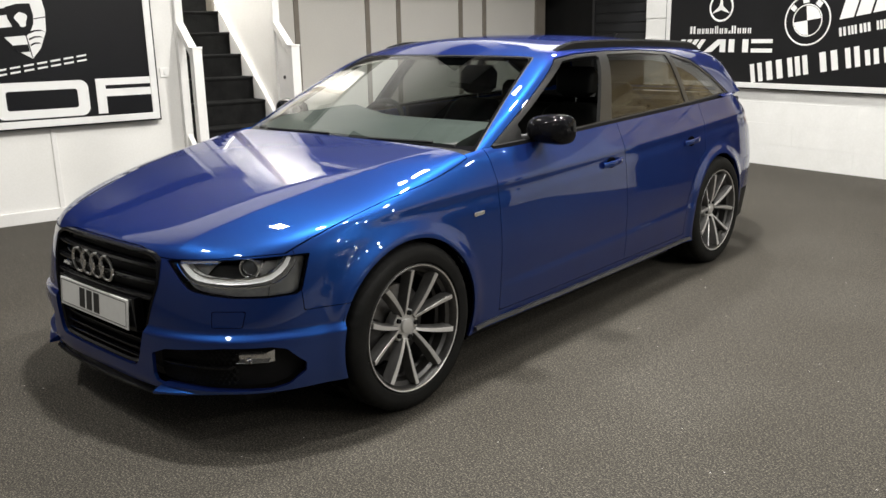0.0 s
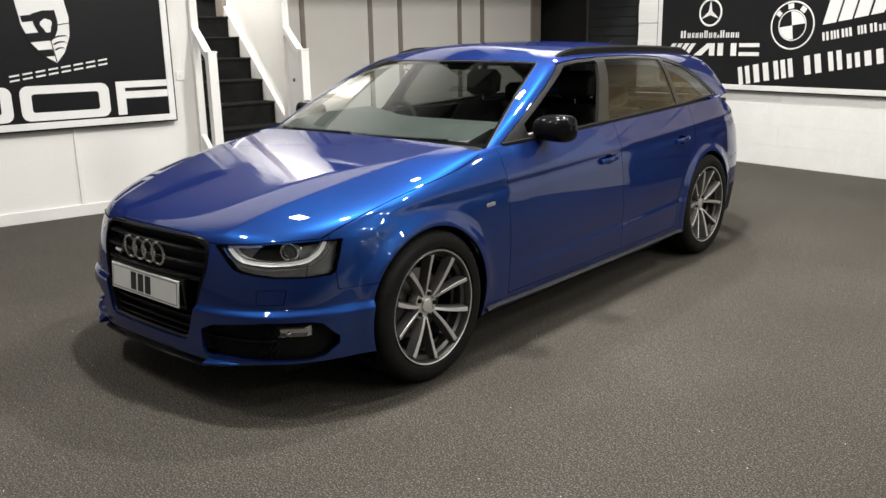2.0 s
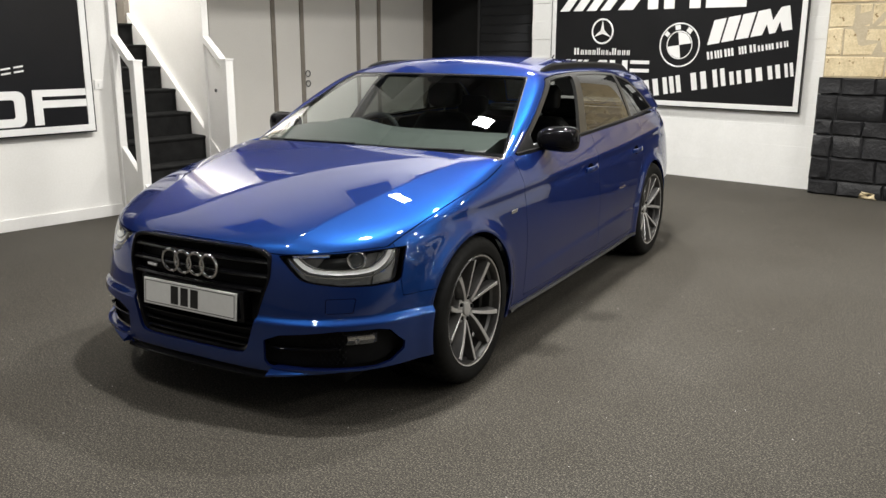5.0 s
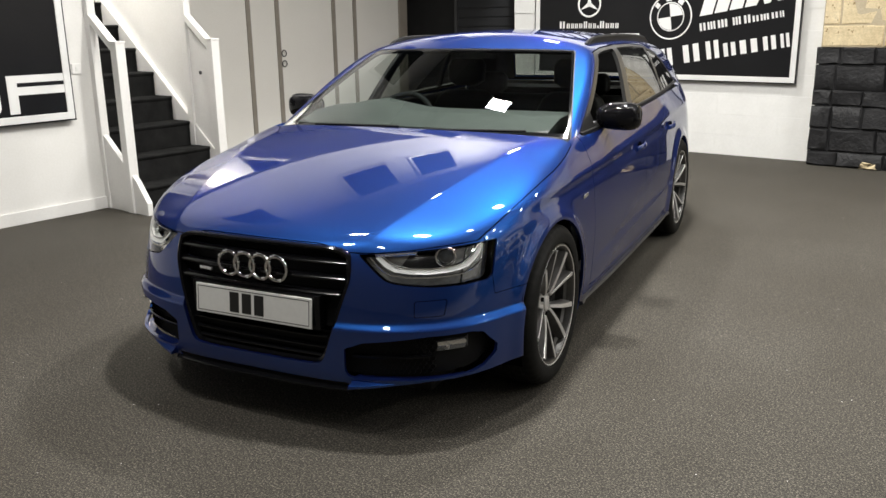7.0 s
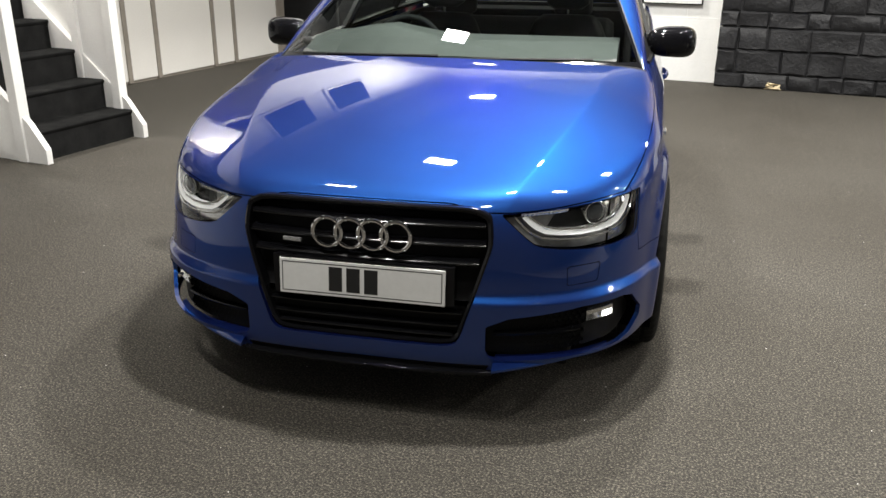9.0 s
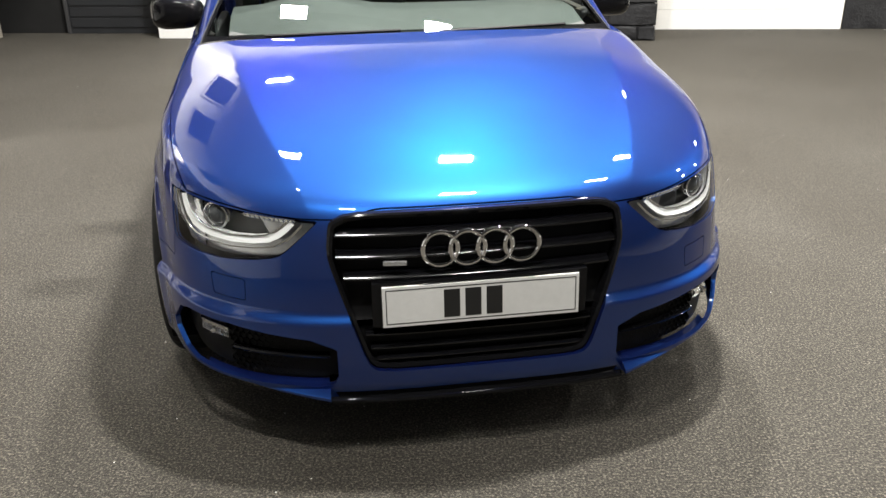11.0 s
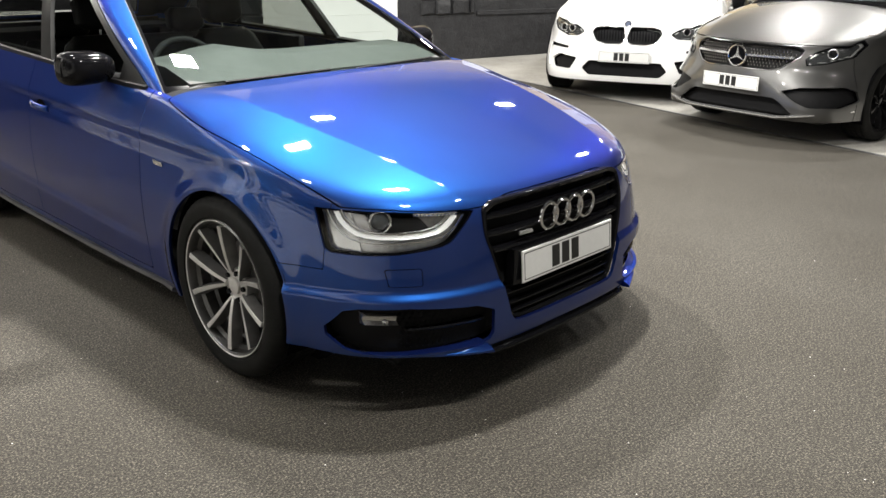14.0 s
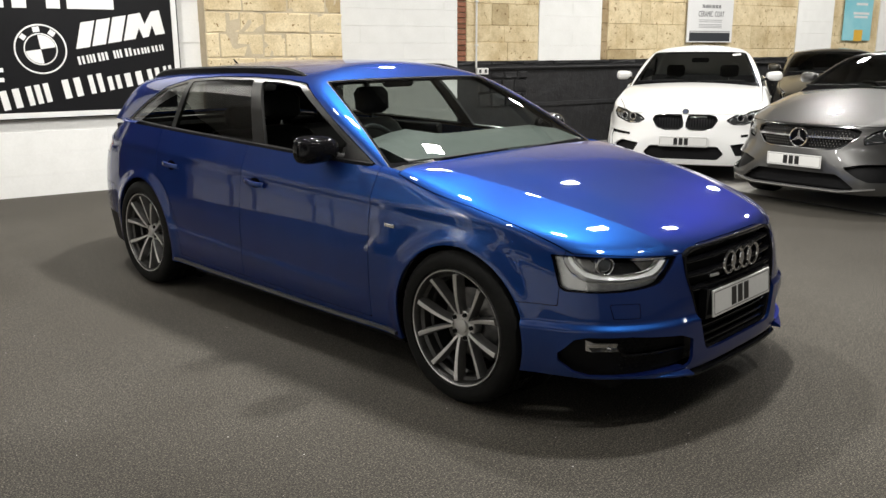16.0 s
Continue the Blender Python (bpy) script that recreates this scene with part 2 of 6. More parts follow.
setting("wall_south", box(-7, 18.6, -6.6, -6.4, 0, CEIL), GREY_WALL, "plain grey wall behind the viewer", "wall")
setting("wall_east", box(18.4, 18.6, -6.4, 8.9, 0, CEIL), GREY_WALL, "plain grey end wall", "wall")

# the clad wall beyond the stairs, with its upper floor and dark openings
wall_panel = setting("wall_clad", box(PANELS - 0.2, PANELS - 0.02, 1.93, 6.60, 0, CEIL), PANEL_JOINT, "wall clad in tall pale grey panels", "wall")
PANEL_EDGES = [1.95, 2.87, 3.78, 4.21, 5.14, 5.52, 6.42]
for b0, b1 in zip(PANEL_EDGES, PANEL_EDGES[1:]):
    part("panel", box(PANELS - 0.02, PANELS, b0 + 0.03, b1 - 0.03, 0.03, CEIL, 0.004), PANEL_GREY, wall_panel)
for b in PANEL_EDGES[1:]:
    part("batten", box(PANELS - 0.02, PANELS + 0.014, b - 0.028, b + 0.028, 0.01, CEIL, 0.004), PANEL_JOINT, wall_panel)
for z in (1.00, 1.12):
    part("latch", ring(0.035, 0.006, pose(PANELS + 0.02, 4.27, z, 0, 90, 0), seg=20, sides=6), STEEL_DARK, wall_panel, "", True)

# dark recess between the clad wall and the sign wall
# one flat near-black panel closes the recess
setting("wall_recess", box(-5.6, -4.55, 6.90, 7.05, 0, CEIL), BLACK_VOID, "flat black recess in the back wall", "wall")
door = setting("door_1", box(-4.55, -3.4, 6.86, 6.94, 0, CEIL, 0.004), DARK_DOOR, "dark grey roller door beside the sign wall", "door")
for z in [0.12 * i for i in range(1, 22)]:
    part("slat", box(-4.53, -3.42, 6.848, 6.862, z - 0.052, z + 0.052, 0.006), DARK_DOOR, door)
part("jamb", box(-4.585, -4.545, 6.84, 6.95, 0, CEIL, 0.004), STEEL_DARK, door)

# upper storey seen mirrored in the paint: a white front with square openings
upper = setting("wall_upper", box(-3.12, -3.02, -2.0, 6.45, 2.70, CEIL), WHITE_WALL, "white upper storey front over the clad wall", "wall")
setting("soffit", box(-5.2, -3.12, 2.03, 6.45, 2.70, 2.80), WHITE_WALL, "white underside of the upper storey", "ceiling")
for k, b in enumerate((0.25, 2.32, 3.55)):
    win = empty(f"window_{k + 1}", ROOM, "square dark window in the upper storey front", "window", "upper storey windows", "structure")
    part("pane", box(-3.022, -3.005, b, b + 0.75, 3.40, 4.10), TINT_DARK, win)
    for lo, hi in ((b - 0.05, b), (b + 0.75, b + 0.80)):
        part("window_frame", box(-3.022, -2.995, lo, hi, 3.35, 4.15, 0.004), WHITE_WOOD, win)
    for lo, hi in ((3.35, 3.40), (4.10, 4.15)):
        part("window_sill", box(-3.022, -2.995, b, b + 0.75, lo, hi, 0.004), WHITE_WOOD, win)

# ceiling and roof steel
setting("ceiling", box(-7, 18.6, -6.6, 9.0, CEIL, CEIL + 0.1), ROOF_DARK, "dark boarded roof over the showroom", "ceiling")
for a in (-2.2, 1.8, 5.8, 9.8):
    beam = empty("roof_beam", ROOM, "dark steel roof beam across the hall", "beam", "roof beams")
    part("web", box(a - 0.006, a + 0.006, -6.4, 8.9, CEIL - 0.30, CEIL), STEEL_DARK, beam)
    part("flange", box(a - 0.06, a + 0.06, -6.4, 8.9, CEIL - 0.312, CEIL - 0.30), STEEL_DARK, beam)
rail = empty("lamp_rail", ROOM, "steel channel that carries the floodlights", "rail")
part("channel", box(-2.9, 8.6, 2.06, 2.14, LAMP_Z + 0.035, LAMP_Z + 0.08, 0.004), STEEL_DARK, rail)
for a in (-2.2, 1.8, 5.8):
    part("hanger", tube(0.008, CEIL - 0.30 - LAMP_Z - 0.06, pose(a, 2.1, LAMP_Z + 0.06)), STEEL_DARK, rail)
# the added stair fill gets the same housing as the other lamps
for a, b, watts, tilt in LAMP_ROW + SIDE_ROW:
    lamp = empty("floodlight", ROOM @ pose(a, b, LAMP_Z, AIM.get((a, b), 0), -tilt, 0), "small rectangular floodlight under the roof; the one over the stairs is added", "lamp", "floodlights")
    hood = box(-0.15, 0.15, -0.10, 0.10, -0.012, 0.03, 0.006)
    part("housing", hood, STEEL_DARK, lamp)
    part("bracket", box(-0.01, 0.01, -0.01, 0.01, 0.012, (CEIL - LAMP_Z) if (a, b, watts, tilt) in SIDE_ROW else 0.06), STEEL_DARK, lamp, m=pose(0, 0, 0, AIM.get((a, b), 0), -tilt, 0).inverted())

# rear walls of stone and white piers
wall_far = setting("wall_far", box(1.95, 18.4, FAR + 0.03, FAR + 0.30, 0, CEIL), MORTAR, "old sandstone wall with white piers and black base", "wall")
wall_sign = setting("wall_sign", box(-3.40, 0.30, NORTH + 0.012, NORTH + 0.2, 0, CEIL), WHITE_BLOCK, "white painted blockwork wall behind the sign", "wall")
pier = setting("stone_pier", box(0.30, 1.92, 6.34, 7.25, 0, CEIL), MORTAR, "rough sandstone pier painted black below", "pier")


# ---- stairs ----
RISE, RUN, FOOT = 0.21, 0.245, -3.42
S0, S1 = 1.10, 1.95
stair = empty("staircase", ROOM, "white staircase with charcoal carpeted steps and square newel posts", "stairs", kind="structure")
for n in range(13):
    a = FOOT - RUN * n
    bm = bmesh.new()
    prof = [(a, RISE * n), (a, RISE * (n + 1) - 0.035), (a + 0.012, RISE * (n + 1) - 0.022), (a + 0.014, RISE * (n + 1) - 0.010), (a + 0.006, RISE * (n + 1)), (a - RUN - 0.01, RISE * (n + 1)), (a - RUN - 0.01, RISE * n)]
    prism([(x, z) for x, z in prof], S1 - S0, pose(0, S1, 0, 90, 0, 0), bm)
    part("step", bm, STAIR_CARPET, stair, "", 40)


def raked(a0, z0, a1, z1, b0, b1, low, high):
    """A sloping board between two heights; low and high are its lower and upper edge over the slope line."""
    return prism([(a0, z0 + low), (a1, z1 + low), (a1, z1 + high), (a0, z0 + high)], b1 - b0, pose(0, b1, 0, 90, 0, 0))


TOP_A, TOP_Z = FOOT - RUN * 13, RISE * 13
for b0, b1 in ((S0 - 0.045, S0), (S1, S1 + 0.045)):
    bm = prism([(FOOT + 0.10, 0), (FOOT + 0.10, 0.10), (FOOT - 0.03, 0.27), (TOP_A, TOP_Z + 0.24), (TOP_A, TOP_Z - 0.3), (FOOT - 0.25, 0)], b1 - b0, pose(0, b1, 0, 90, 0, 0))
    part("stringer", bm, WHITE_WOOD, stair)
    part("newel_post", box(-3.575, -3.495, b0 - 0.018, b0 + 0.062, 0, 1.335, 0.004), WHITE_WOOD, stair)
    part("newel_cap", box(-3.58, -3.49, b0 - 0.023, b0 + 0.067, 1.335, 1.35, 0.003), WHITE_WOOD, stair)
    part("wall_post", box(-3.92, -3.845, b0 - 0.012, b0 + 0.057, 0, 2.70, 0.004), WHITE_WOOD, stair)
    part("handrail", raked(-3.50, 1.24, -3.90, 1.56, b0 - 0.01, b0 + 0.055, -0.03, 0.035), WHITE_WOOD, stair)
part("side_panel", prism([(-3.50, 0.0), (-3.50, 0.30), (-3.92, 0.66), (-3.92, 0.0)], 0.03, pose(0, S0 - 0.008, 0, 90, 0, 0)), WHITE_WOOD, stair)
part("side_panel", prism([(-3.57, 0.0), (-3.57, 1.22), (-3.86, 1.46), (-3.86, 0.0)], 0.02, pose(0, S1 + 0.034, 0, 90, 0, 0)), WHITE_WOOD, stair)
part("fixing_knob", tube(0.016, 0.012, pose(-3.70, S1 + 0.005, 1.06, 90, 0, 0), seg=14, bevel=0.003), STEEL_DARK, stair)
setting("wall_stair", box(-7, -3.92, S1 + 0.045, S1 + 0.08, 0, CEIL), WHITE_WALL, "white boarded wall up the staircase", "wall")
setting("wall_stair_inner", box(-7, WEST - 0.14, 0.95, S0 - 0.045, 0, CEIL), WHITE_WALL, "white wall closing the staircase", "wall")
setting("wall_stair_end", box(-7.1, -6.95, 0.9, 7.2, 0, CEIL), WHITE_WALL, "white wall at the head of the stairs", "wall")
switch = empty("light_switch", ROOM, "small white light switch beside the sign", "switch")
part("plate", box(WEST, WEST + 0.010, 0.885, 0.965, 1.10, 1.18, 0.003), WHITE_WOOD, switch)
part("rocker", box(WEST + 0.010, WEST + 0.015, 0.915, 0.935, 1.125, 1.155, 0.002), CONDUIT, switch)


# ---- signs: lettering of makes stands as plain blocks ----
def glyphs(parent, at, widths, h, lean=0.0, depth=0.004, space=0.22, mat=None, name="lettering_bar", length=None):
    """A line of plain bars, two or three for each character; below zero leaves a gap; (width, height) for a lower one."""
    sizes = [w if isinstance(w, tuple) else (w, 1.0) for w in widths]
    total = sum(abs(w) * 1.28 + space * h for w, _ in sizes) - space * h
    k = length / total if length else 1.0
    x = 0.0
    for w, tall in sizes:
        w = w * k
        if w > 0:
            if w > 1.25 * h:
                bars = ((0, 1, 0, 0.27), (0, 1, 0.73, 1))
            elif w > 0.95 * h and length:
                bars = ((0, 0.24, 0, 1), (0.38, 0.62, 0, 1), (0.76, 1, 0, 1))
            else:
                bars = ((0, 0.36, 0, 1), (0.64, 1, 0, 1))
            for u0, u1, v0, v1 in bars:
                part(name, prism([(x + u * w + v * lean * h * tall, v * h * tall) for u, v in ((u0, v0), (u1, v0), (u1, v1), (u0, v1))], depth), mat or SIGN_WHITE, parent, m=at)
        x += abs(w) * 1.28 + space * h * k


def sign_board(name, m, w, h, label, frame_w=0.055):
    """A framed black board; its own x runs along it, y up, z out of the wall."""
    s = empty(name, m, label, "sign")
    part("board", box(0, w, 0, h, 0, 0.030), BLACK_BOARD, s)
    for x0, x1, y0, y1 in ((0, w, 0, frame_w), (0, frame_w, frame_w, h), (w - frame_w, w, frame_w, h)):
        part("frame_rail", box(x0, x1, y0, y1, 0.030, 0.042, 0.003), SIGN_FRAME, s)
    for x0, x1, y0, y1 in ((-0.012, w + 0.012, -0.012, 0), (-0.012, 0, 0, h), (w, w + 0.012, 0, h)):
        part("edge_trim", box(x0, x1, y0, y1, 0, 0.034), BLACK_BOARD, s)
    return s


Z0 = 0.032
# on the back wall: x along a, from -3.05
sb = sign_board("wall_sign", ROOM @ pose(-3.05, NORTH, 0.80, 90, 0, 0) @ pose(0, 0, 0.018), 3.09, 1.75, "long black wall sign with white emblems and lettering blocks")


def on(x, z, turn=0.0):
    return pose(x + 3.05, z - 0.80, Z0, 0, 0, turn)


part("round_emblem", ring(0.140, 0.011, on(-2.330, 1.630), seg=40, sides=6, flat=0.4), SIGN_WHITE, sb)
for k in range(3):
    a = 90 + 120 * k
    part("emblem_spoke", prism([(0, -0.026), (0.133, 0), (0, 0.026), (-0.014, 0)], 0.004, on(-2.330, 1.630, a)), SIGN_WHITE, sb)
low = 0.70
glyphs(sb, on(-2.715, 1.357), [0.075, (0.046, low), (0.034, low), (0.042, low), (0.046, low), 0.046, (0.046, low), (0.036, low), (0.024, 0.4), 0.056, (0.046, low), (0.046, low), (0.042, low)], 0.080, space=0.14, length=0.775)
for k in range(4):
    part("slant_stripe", prism([(0, 0), (0.060, 0), (0.165, 0.135), (0.105, 0.135)], 0.004, on(-2.93 + 0.088 * k, 1.163)), SIGN_WHITE, sb)
for k in range(4):
    part("slant_stripe", prism([(0, 0), (0.13, 0), (0.43, 0.36), (0.30, 0.36)], 0.004, on(-2.94 + 0.19 * k, 1.87)), SIGN_WHITE, sb)
for x0, z0, u, h in ((-2.545, 1.163, 0.29, 0.135), (-2.16, 1.87, 0.53, 0.36)):
    # three wide marks, each of plain bars
    part("lettering_bar", prism([(0.05 * u, 0), (0.42 * u, 0), (0.98 * u, h), (0.68 * u, h)], 0.004, on(x0, z0)), SIGN_WHITE, sb)
    for c in (0.78, 1.16, 1.74):
        part("lettering_bar", prism([(c * u, 0), ((c + 0.24) * u, 0), ((c + 0.24) * u, h), (c * u, h)], 0.004, on(x0, z0)), SIGN_WHITE, sb)
    for v0, v1 in ((0, 0.30), (0.70, 1)):
        part("lettering_bar", prism([(2.10 * u, v0 * h), (2.95 * u, v0 * h), (2.95 * u, v1 * h), (2.10 * u, v1 * h)], 0.004, on(x0, z0)), SIGN_WHITE, sb)
part("roundel_ring", ring(0.236, 0.008, on(-1.33, 1.475), seg=56, sides=6, flat=0.4), SIGN_WHITE, sb)
part("roundel_inner_ring", ring(0.150, 0.006, on(-1.33, 1.475), seg=48, sides=6, flat=0.4), SIGN_WHITE, sb)
for a in (8, 188):
    q = [(0, 0)] + [(0.140 * math.cos(radians(t)), 0.140 * math.sin(radians(t))) for t in range(0, 91, 9)]
    part("roundel_quarter", prism(q, 0.004, on(-1.33, 1.475, a)), SIGN_WHITE, sb)
for a, w in ((142, 0.05), (98, 0.062), (54, 0.06)):
    part("roundel_mark", prism([(-w / 2, 0), (w / 2, 0), (w / 2, 0.052), (-w / 2, 0.052)], 0.004, on(-1.33, 1.475, a - 90) @ pose(0, 0.168, 0)), SIGN_WHITE, sb)
for k in range(3):
    part("motor_stripe", prism([(0, 0), (0.135, 0.022), (0.20, 0.285), (0.065, 0.262)], 0.004, on(-1.00 + 0.158 * k, 1.475 + 0.028 * k)), SIGN_WHITE, sb)
part("motor_block", prism([(0, 0), (0.12, 0.02), (0.165, 0.13), (0.20, 0.03), (0.26, 0.045), (0.30, 0.16), (0.33, 0.06), (0.43, 0.075), (0.385, 0.315), (0.30, 0.30), (0.225, 0.17), (0.185, 0.285), (0.065, 0.262)], 0.004, on(-0.525, 1.558)), SIGN_WHITE, sb)
for x0, z0, turn, h, length in ((-0.985, 1.318, 9.4, 0.082, 0.89), (-1.905, 0.852, 9.5, 0.190, 1.92)):
    k = h / 0.19
    glyphs(sb, on(x0, z0, turn), [0.135 * k, 0.175 * k, 0.21 * k, -0.035 * k, 0.175 * k, -0.004 * k, 0.135 * k, (0.125 * k, 0.74), (0.175 * k, 0.74), (0.125 * k, 0.74), (0.085 * k, 0.74)], h, space=0.06, length=length)

# on the wall beside the stairs: x along b, from -2.6
sp = sign_board("wall_sign", ROOM @ pose(WEST, -2.60, 0.765, 90, 0, 90) @ pose(0, 0, 0.030), 3.43, 1.75, "large black wall sign with a white crest and block capitals")


def beside(b, z, turn=0.0):
    return pose(b + 2.60, z - 0.765, Z0, 0, 0, turn)


def capital_o(parent, b0, b1, z0, z1, t):
    """A squared letter O."""
    out, inn = rounded(b1 - b0, z1 - z0, 0.065, 6), rounded(b1 - b0 - 2 * t, z1 - z0 - 1.55 * t, 0.022, 6)
    bm = bmesh.new()
    rows = [[bm.verts.new((x, y, z)) for x, y in pts] for pts, z in ((out, 0), (out, 0.004), (inn, 0.004), (inn, 0))]
    n = len(out)
    for a, b in zip(rows, rows[1:]):
        for j in range(n):
            bm.faces.new((a[j], a[(j + 1) % n], b[(j + 1) % n], b[j]))
    bmesh.ops.recalc_face_normals(bm, faces=bm.faces)
    part("capital_o", bm, SIGN_WHITE, parent, m=beside((b0 + b1) / 2, (z0 + z1) / 2))


capital_o(sp, -0.42, 0.275, 0.835, 1.115, 0.085)
capital_o(sp, -1.18, -0.48, 0.835, 1.115, 0.085)
part("capital_f", prism([(0, 0), (0.075, 0), (0.075, 0.135), (0.455, 0.135), (0.455, 0.195), (0.075, 0.195), (0.075, 0.225), (0.455, 0.225), (0.455, 0.28), (0, 0.28)], 0.004, beside(0.335, 0.838)), SIGN_WHITE, sp)
glyphs(sp, beside(-0.475, 1.150, 8.5), [0.074] * 8, 0.050, lean=0.15, space=0.10)
# crest: a plain shield with bands
shield = [(-0.30, 0.80), (0.0, 0.84), (0.30, 0.80), (0.305, 0.50), (0.25, 0.28), (0.13, 0.10), (0.0, 0.0), (-0.13, 0.10), (-0.25, 0.28), (-0.305, 0.50)]
at = beside(-0.105, 1.292, 9.0)
crest = part("crest", prism([(x * 0.60, y * 0.66) for x, y in shield], 0.004), SIGN_WHITE, sp, "white crest on black vinyl", m=at)
for pts in ([(-0.085, 0.062), (-0.006, 0.055), (-0.006, 0.110), (-0.128, 0.122)], [(-0.162, 0.190), (-0.006, 0.178), (-0.006, 0.250), (-0.178, 0.262)], [(0.006, 0.283), (0.182, 0.283), (0.182, 0.290), (0.006, 0.290)],
            [(-0.004, 0.008), (0.004, 0.008), (0.004, 0.24), (-0.004, 0.24)], [(-0.170, 0.35), (-0.006, 0.34), (-0.006, 0.39), (-0.172, 0.40)]):
    part("crest_band", prism(pts, 0.0015, pose(0, 0, 0.0042)), BLACK_BOARD, crest)
heart = part("crest_heart", prism([(x * 0.30, y * 0.29) for x, y in shield], 0.0020, pose(0, 0.170, 0.0046)), BLACK_BOARD, crest)
part("heart_mark", prism([(0.040 * math.cos(t) * (1 + 0.3 * math.sin(3 * t)), 0.055 * math.sin(t)) for t in np.linspace(0, TAU, 19)[:-1]], 0.0012, pose(0, 0.295, 0.0068)), SIGN_WHITE, heart)
for k in range(3):
    part("crest_antler", prism([(0, 0), (0.05, 0.012), (0.10, 0.008), (0.125, -0.012), (0.095, 0.018), (0.05, 0.024), (0, 0.014)], 0.0015, pose(0.012, 0.092 + 0.045 * k, 0.0042) @ Matrix.Diagonal((0.7 + 0.2 * k, 1, 1, 1))), BLACK_BOARD, crest)


# ---- posters and fittings on the far wall ----
def words(text, h, parent, m, mat):
    cu = bpy.data.curves.new("text", "FONT")
    cu.body, cu.size, cu.align_x, cu.extrude = text, h, "CENTER", 0.0008
    ob = bpy.data.objects.new("text", cu)
    scene.collection.objects.link(ob)
    me = bpy.data.meshes.new_from_object(ob.evaluated_get(bpy.context.evaluated_depsgraph_get()))
    bpy.data.objects.remove(ob)
    me.materials.clear()
    me.materials.append(mat)
    t = new("printed_words", me)
    t.parent, t.matrix_basis = parent, m
    return t


pw = empty("poster", ROOM @ pose(9.45, FAR - 0.035, 1.55, 90, 0, 0), "white framed poster with printed words and a dark foot", "poster")
part("poster_sheet", box(-0.59, 0.59, 0, 1.20, 0, 0.02, 0.004), POSTER_WHITE, pw)
part("poster_foot", box(-0.53, 0.53, 0.02, 0.165, 0.02, 0.022), POSTER_INK, pw)
words("CERAMIC", 0.135, pw, pose(-0.135, 0.430, 0.021) @ Matrix.Diagonal((0.66, 1, 1, 1)), POSTER_INK)
words("COAT", 0.135, pw, pose(0.225, 0.430, 0.021) @ Matrix.Diagonal((0.66, 1, 1, 1)), POSTER_INK)
part("poster_band", box(-0.53, 0.53, 0.175, 0.195, 0.02, 0.022), POSTER_PALE, pw)
glyphs(pw, pose(-0.23, 0.575, 0.02), [0.05, 0.02, 0.035, 0.035, 0.02, 0.05, 0.06, 0.045], 0.055, depth=0.002, mat=POSTER_INK)
for y in (0.375, 0.345, 0.30, 0.275, 0.25):
    part("print_line", box(-0.30, 0.30, y - 0.006, y + 0.006, 0.02, 0.0212), POSTER_PALE, pw)
pt = empty("poster", ROOM @ pose(14.1, FAR - 0.03, 1.56, 90, 0, 0), "teal poster with a yellow patch at its foot", "poster")
part("poster_sheet", box(-0.64, 0.34, 0.03, 0.90, 0, 0.02, 0.004), POSTER_TEAL, pt)
part("poster_patch", box(-0.26, 0.04, 0.02, 0.24, 0.02, 0.022, 0.001), POSTER_SUN, pt)
for y, w in ((0.74, 0.20), (0.56, 0.28), (0.49, 0.24)):
    part("print_line", box(-0.06 - w, -0.06 + w, y - 0.022, y + 0.022, 0.02, 0.0212), POSTER_WHITE, pt)
pn = empty("poster", ROOM @ pose(17.4, FAR - 0.03, 1.80, 90, 0, 0), "navy poster with a pale oval emblem", "poster")
part("poster_sheet", box(-0.72, 0.80, 0, 0.60, 0, 0.02, 0.004), POSTER_NAVY, pn)
part("emblem_rim", ring(0.5, 0.018, pose(0.03, 0.28, 0.021) @ Matrix.Diagonal((1.18, 0.36, 0.2, 1)), seg=40, sides=6), POSTER_PALE, pn)
part("emblem_bar", prism([(0.42 * math.cos(t), 0.10 * math.sin(t)) for t in np.linspace(0, TAU, 25)[:-1]], 0.002, pose(0.03, 0.28, 0.02)), POSTER_PALE, pn)
sock = empty("power_socket", ROOM, "white double power socket on the black wall base", "socket")
part("socket_plate", box(4.47, 4.67, FAR - 0.06, FAR - 0.015, 1.10, 1.19, 0.005), CONDUIT, sock)
for a in (4.52, 4.62):
    part("socket_face", box(a - 0.02, a + 0.02, FAR - 0.064, FAR - 0.059, 1.12, 1.17, 0.002), STEEL_DARK, sock)
pipe = empty("conduit", ROOM, "white conduit running down to the socket", "conduit")
part("tube", tube(0.014, CEIL - 1.19, pose(4.47, FAR - 0.03, 1.19)), CONDUIT, pipe, "", True)
for z in (1.5, 2.1, 2.7):
    part("clip", box(4.445, 4.495, FAR - 0.05, FAR - 0.012, z, z + 0.02, 0.003), CONDUIT, pipe)
cable = empty("cable_pipe", ROOM, "black pipe along the painted wall base", "pipe")
part("tube", tube(0.018, 10.5, pose(4.68, FAR - 0.04, 1.185, 0, 90, 0), seg=12), BLACK_PAINT, cable, "", True)


# ---- the form of a car body, as smooth functions of place: x out to the side, y from nose (-) to tail, z up ----
import collections
def smax(a, b, k):
    return 0.5 * (a + b + np.sqrt((a - b) ** 2 + k * k))


def smooth(a, b, x):
    t = np.clip((x - a) / (b - a), 0, 1)
    return t * t * (3 - 2 * t)


def soft(x, k):
    """max(x, 0) with a rounded corner."""
    return 0.5 * (x + np.sqrt(x * x + k * k))


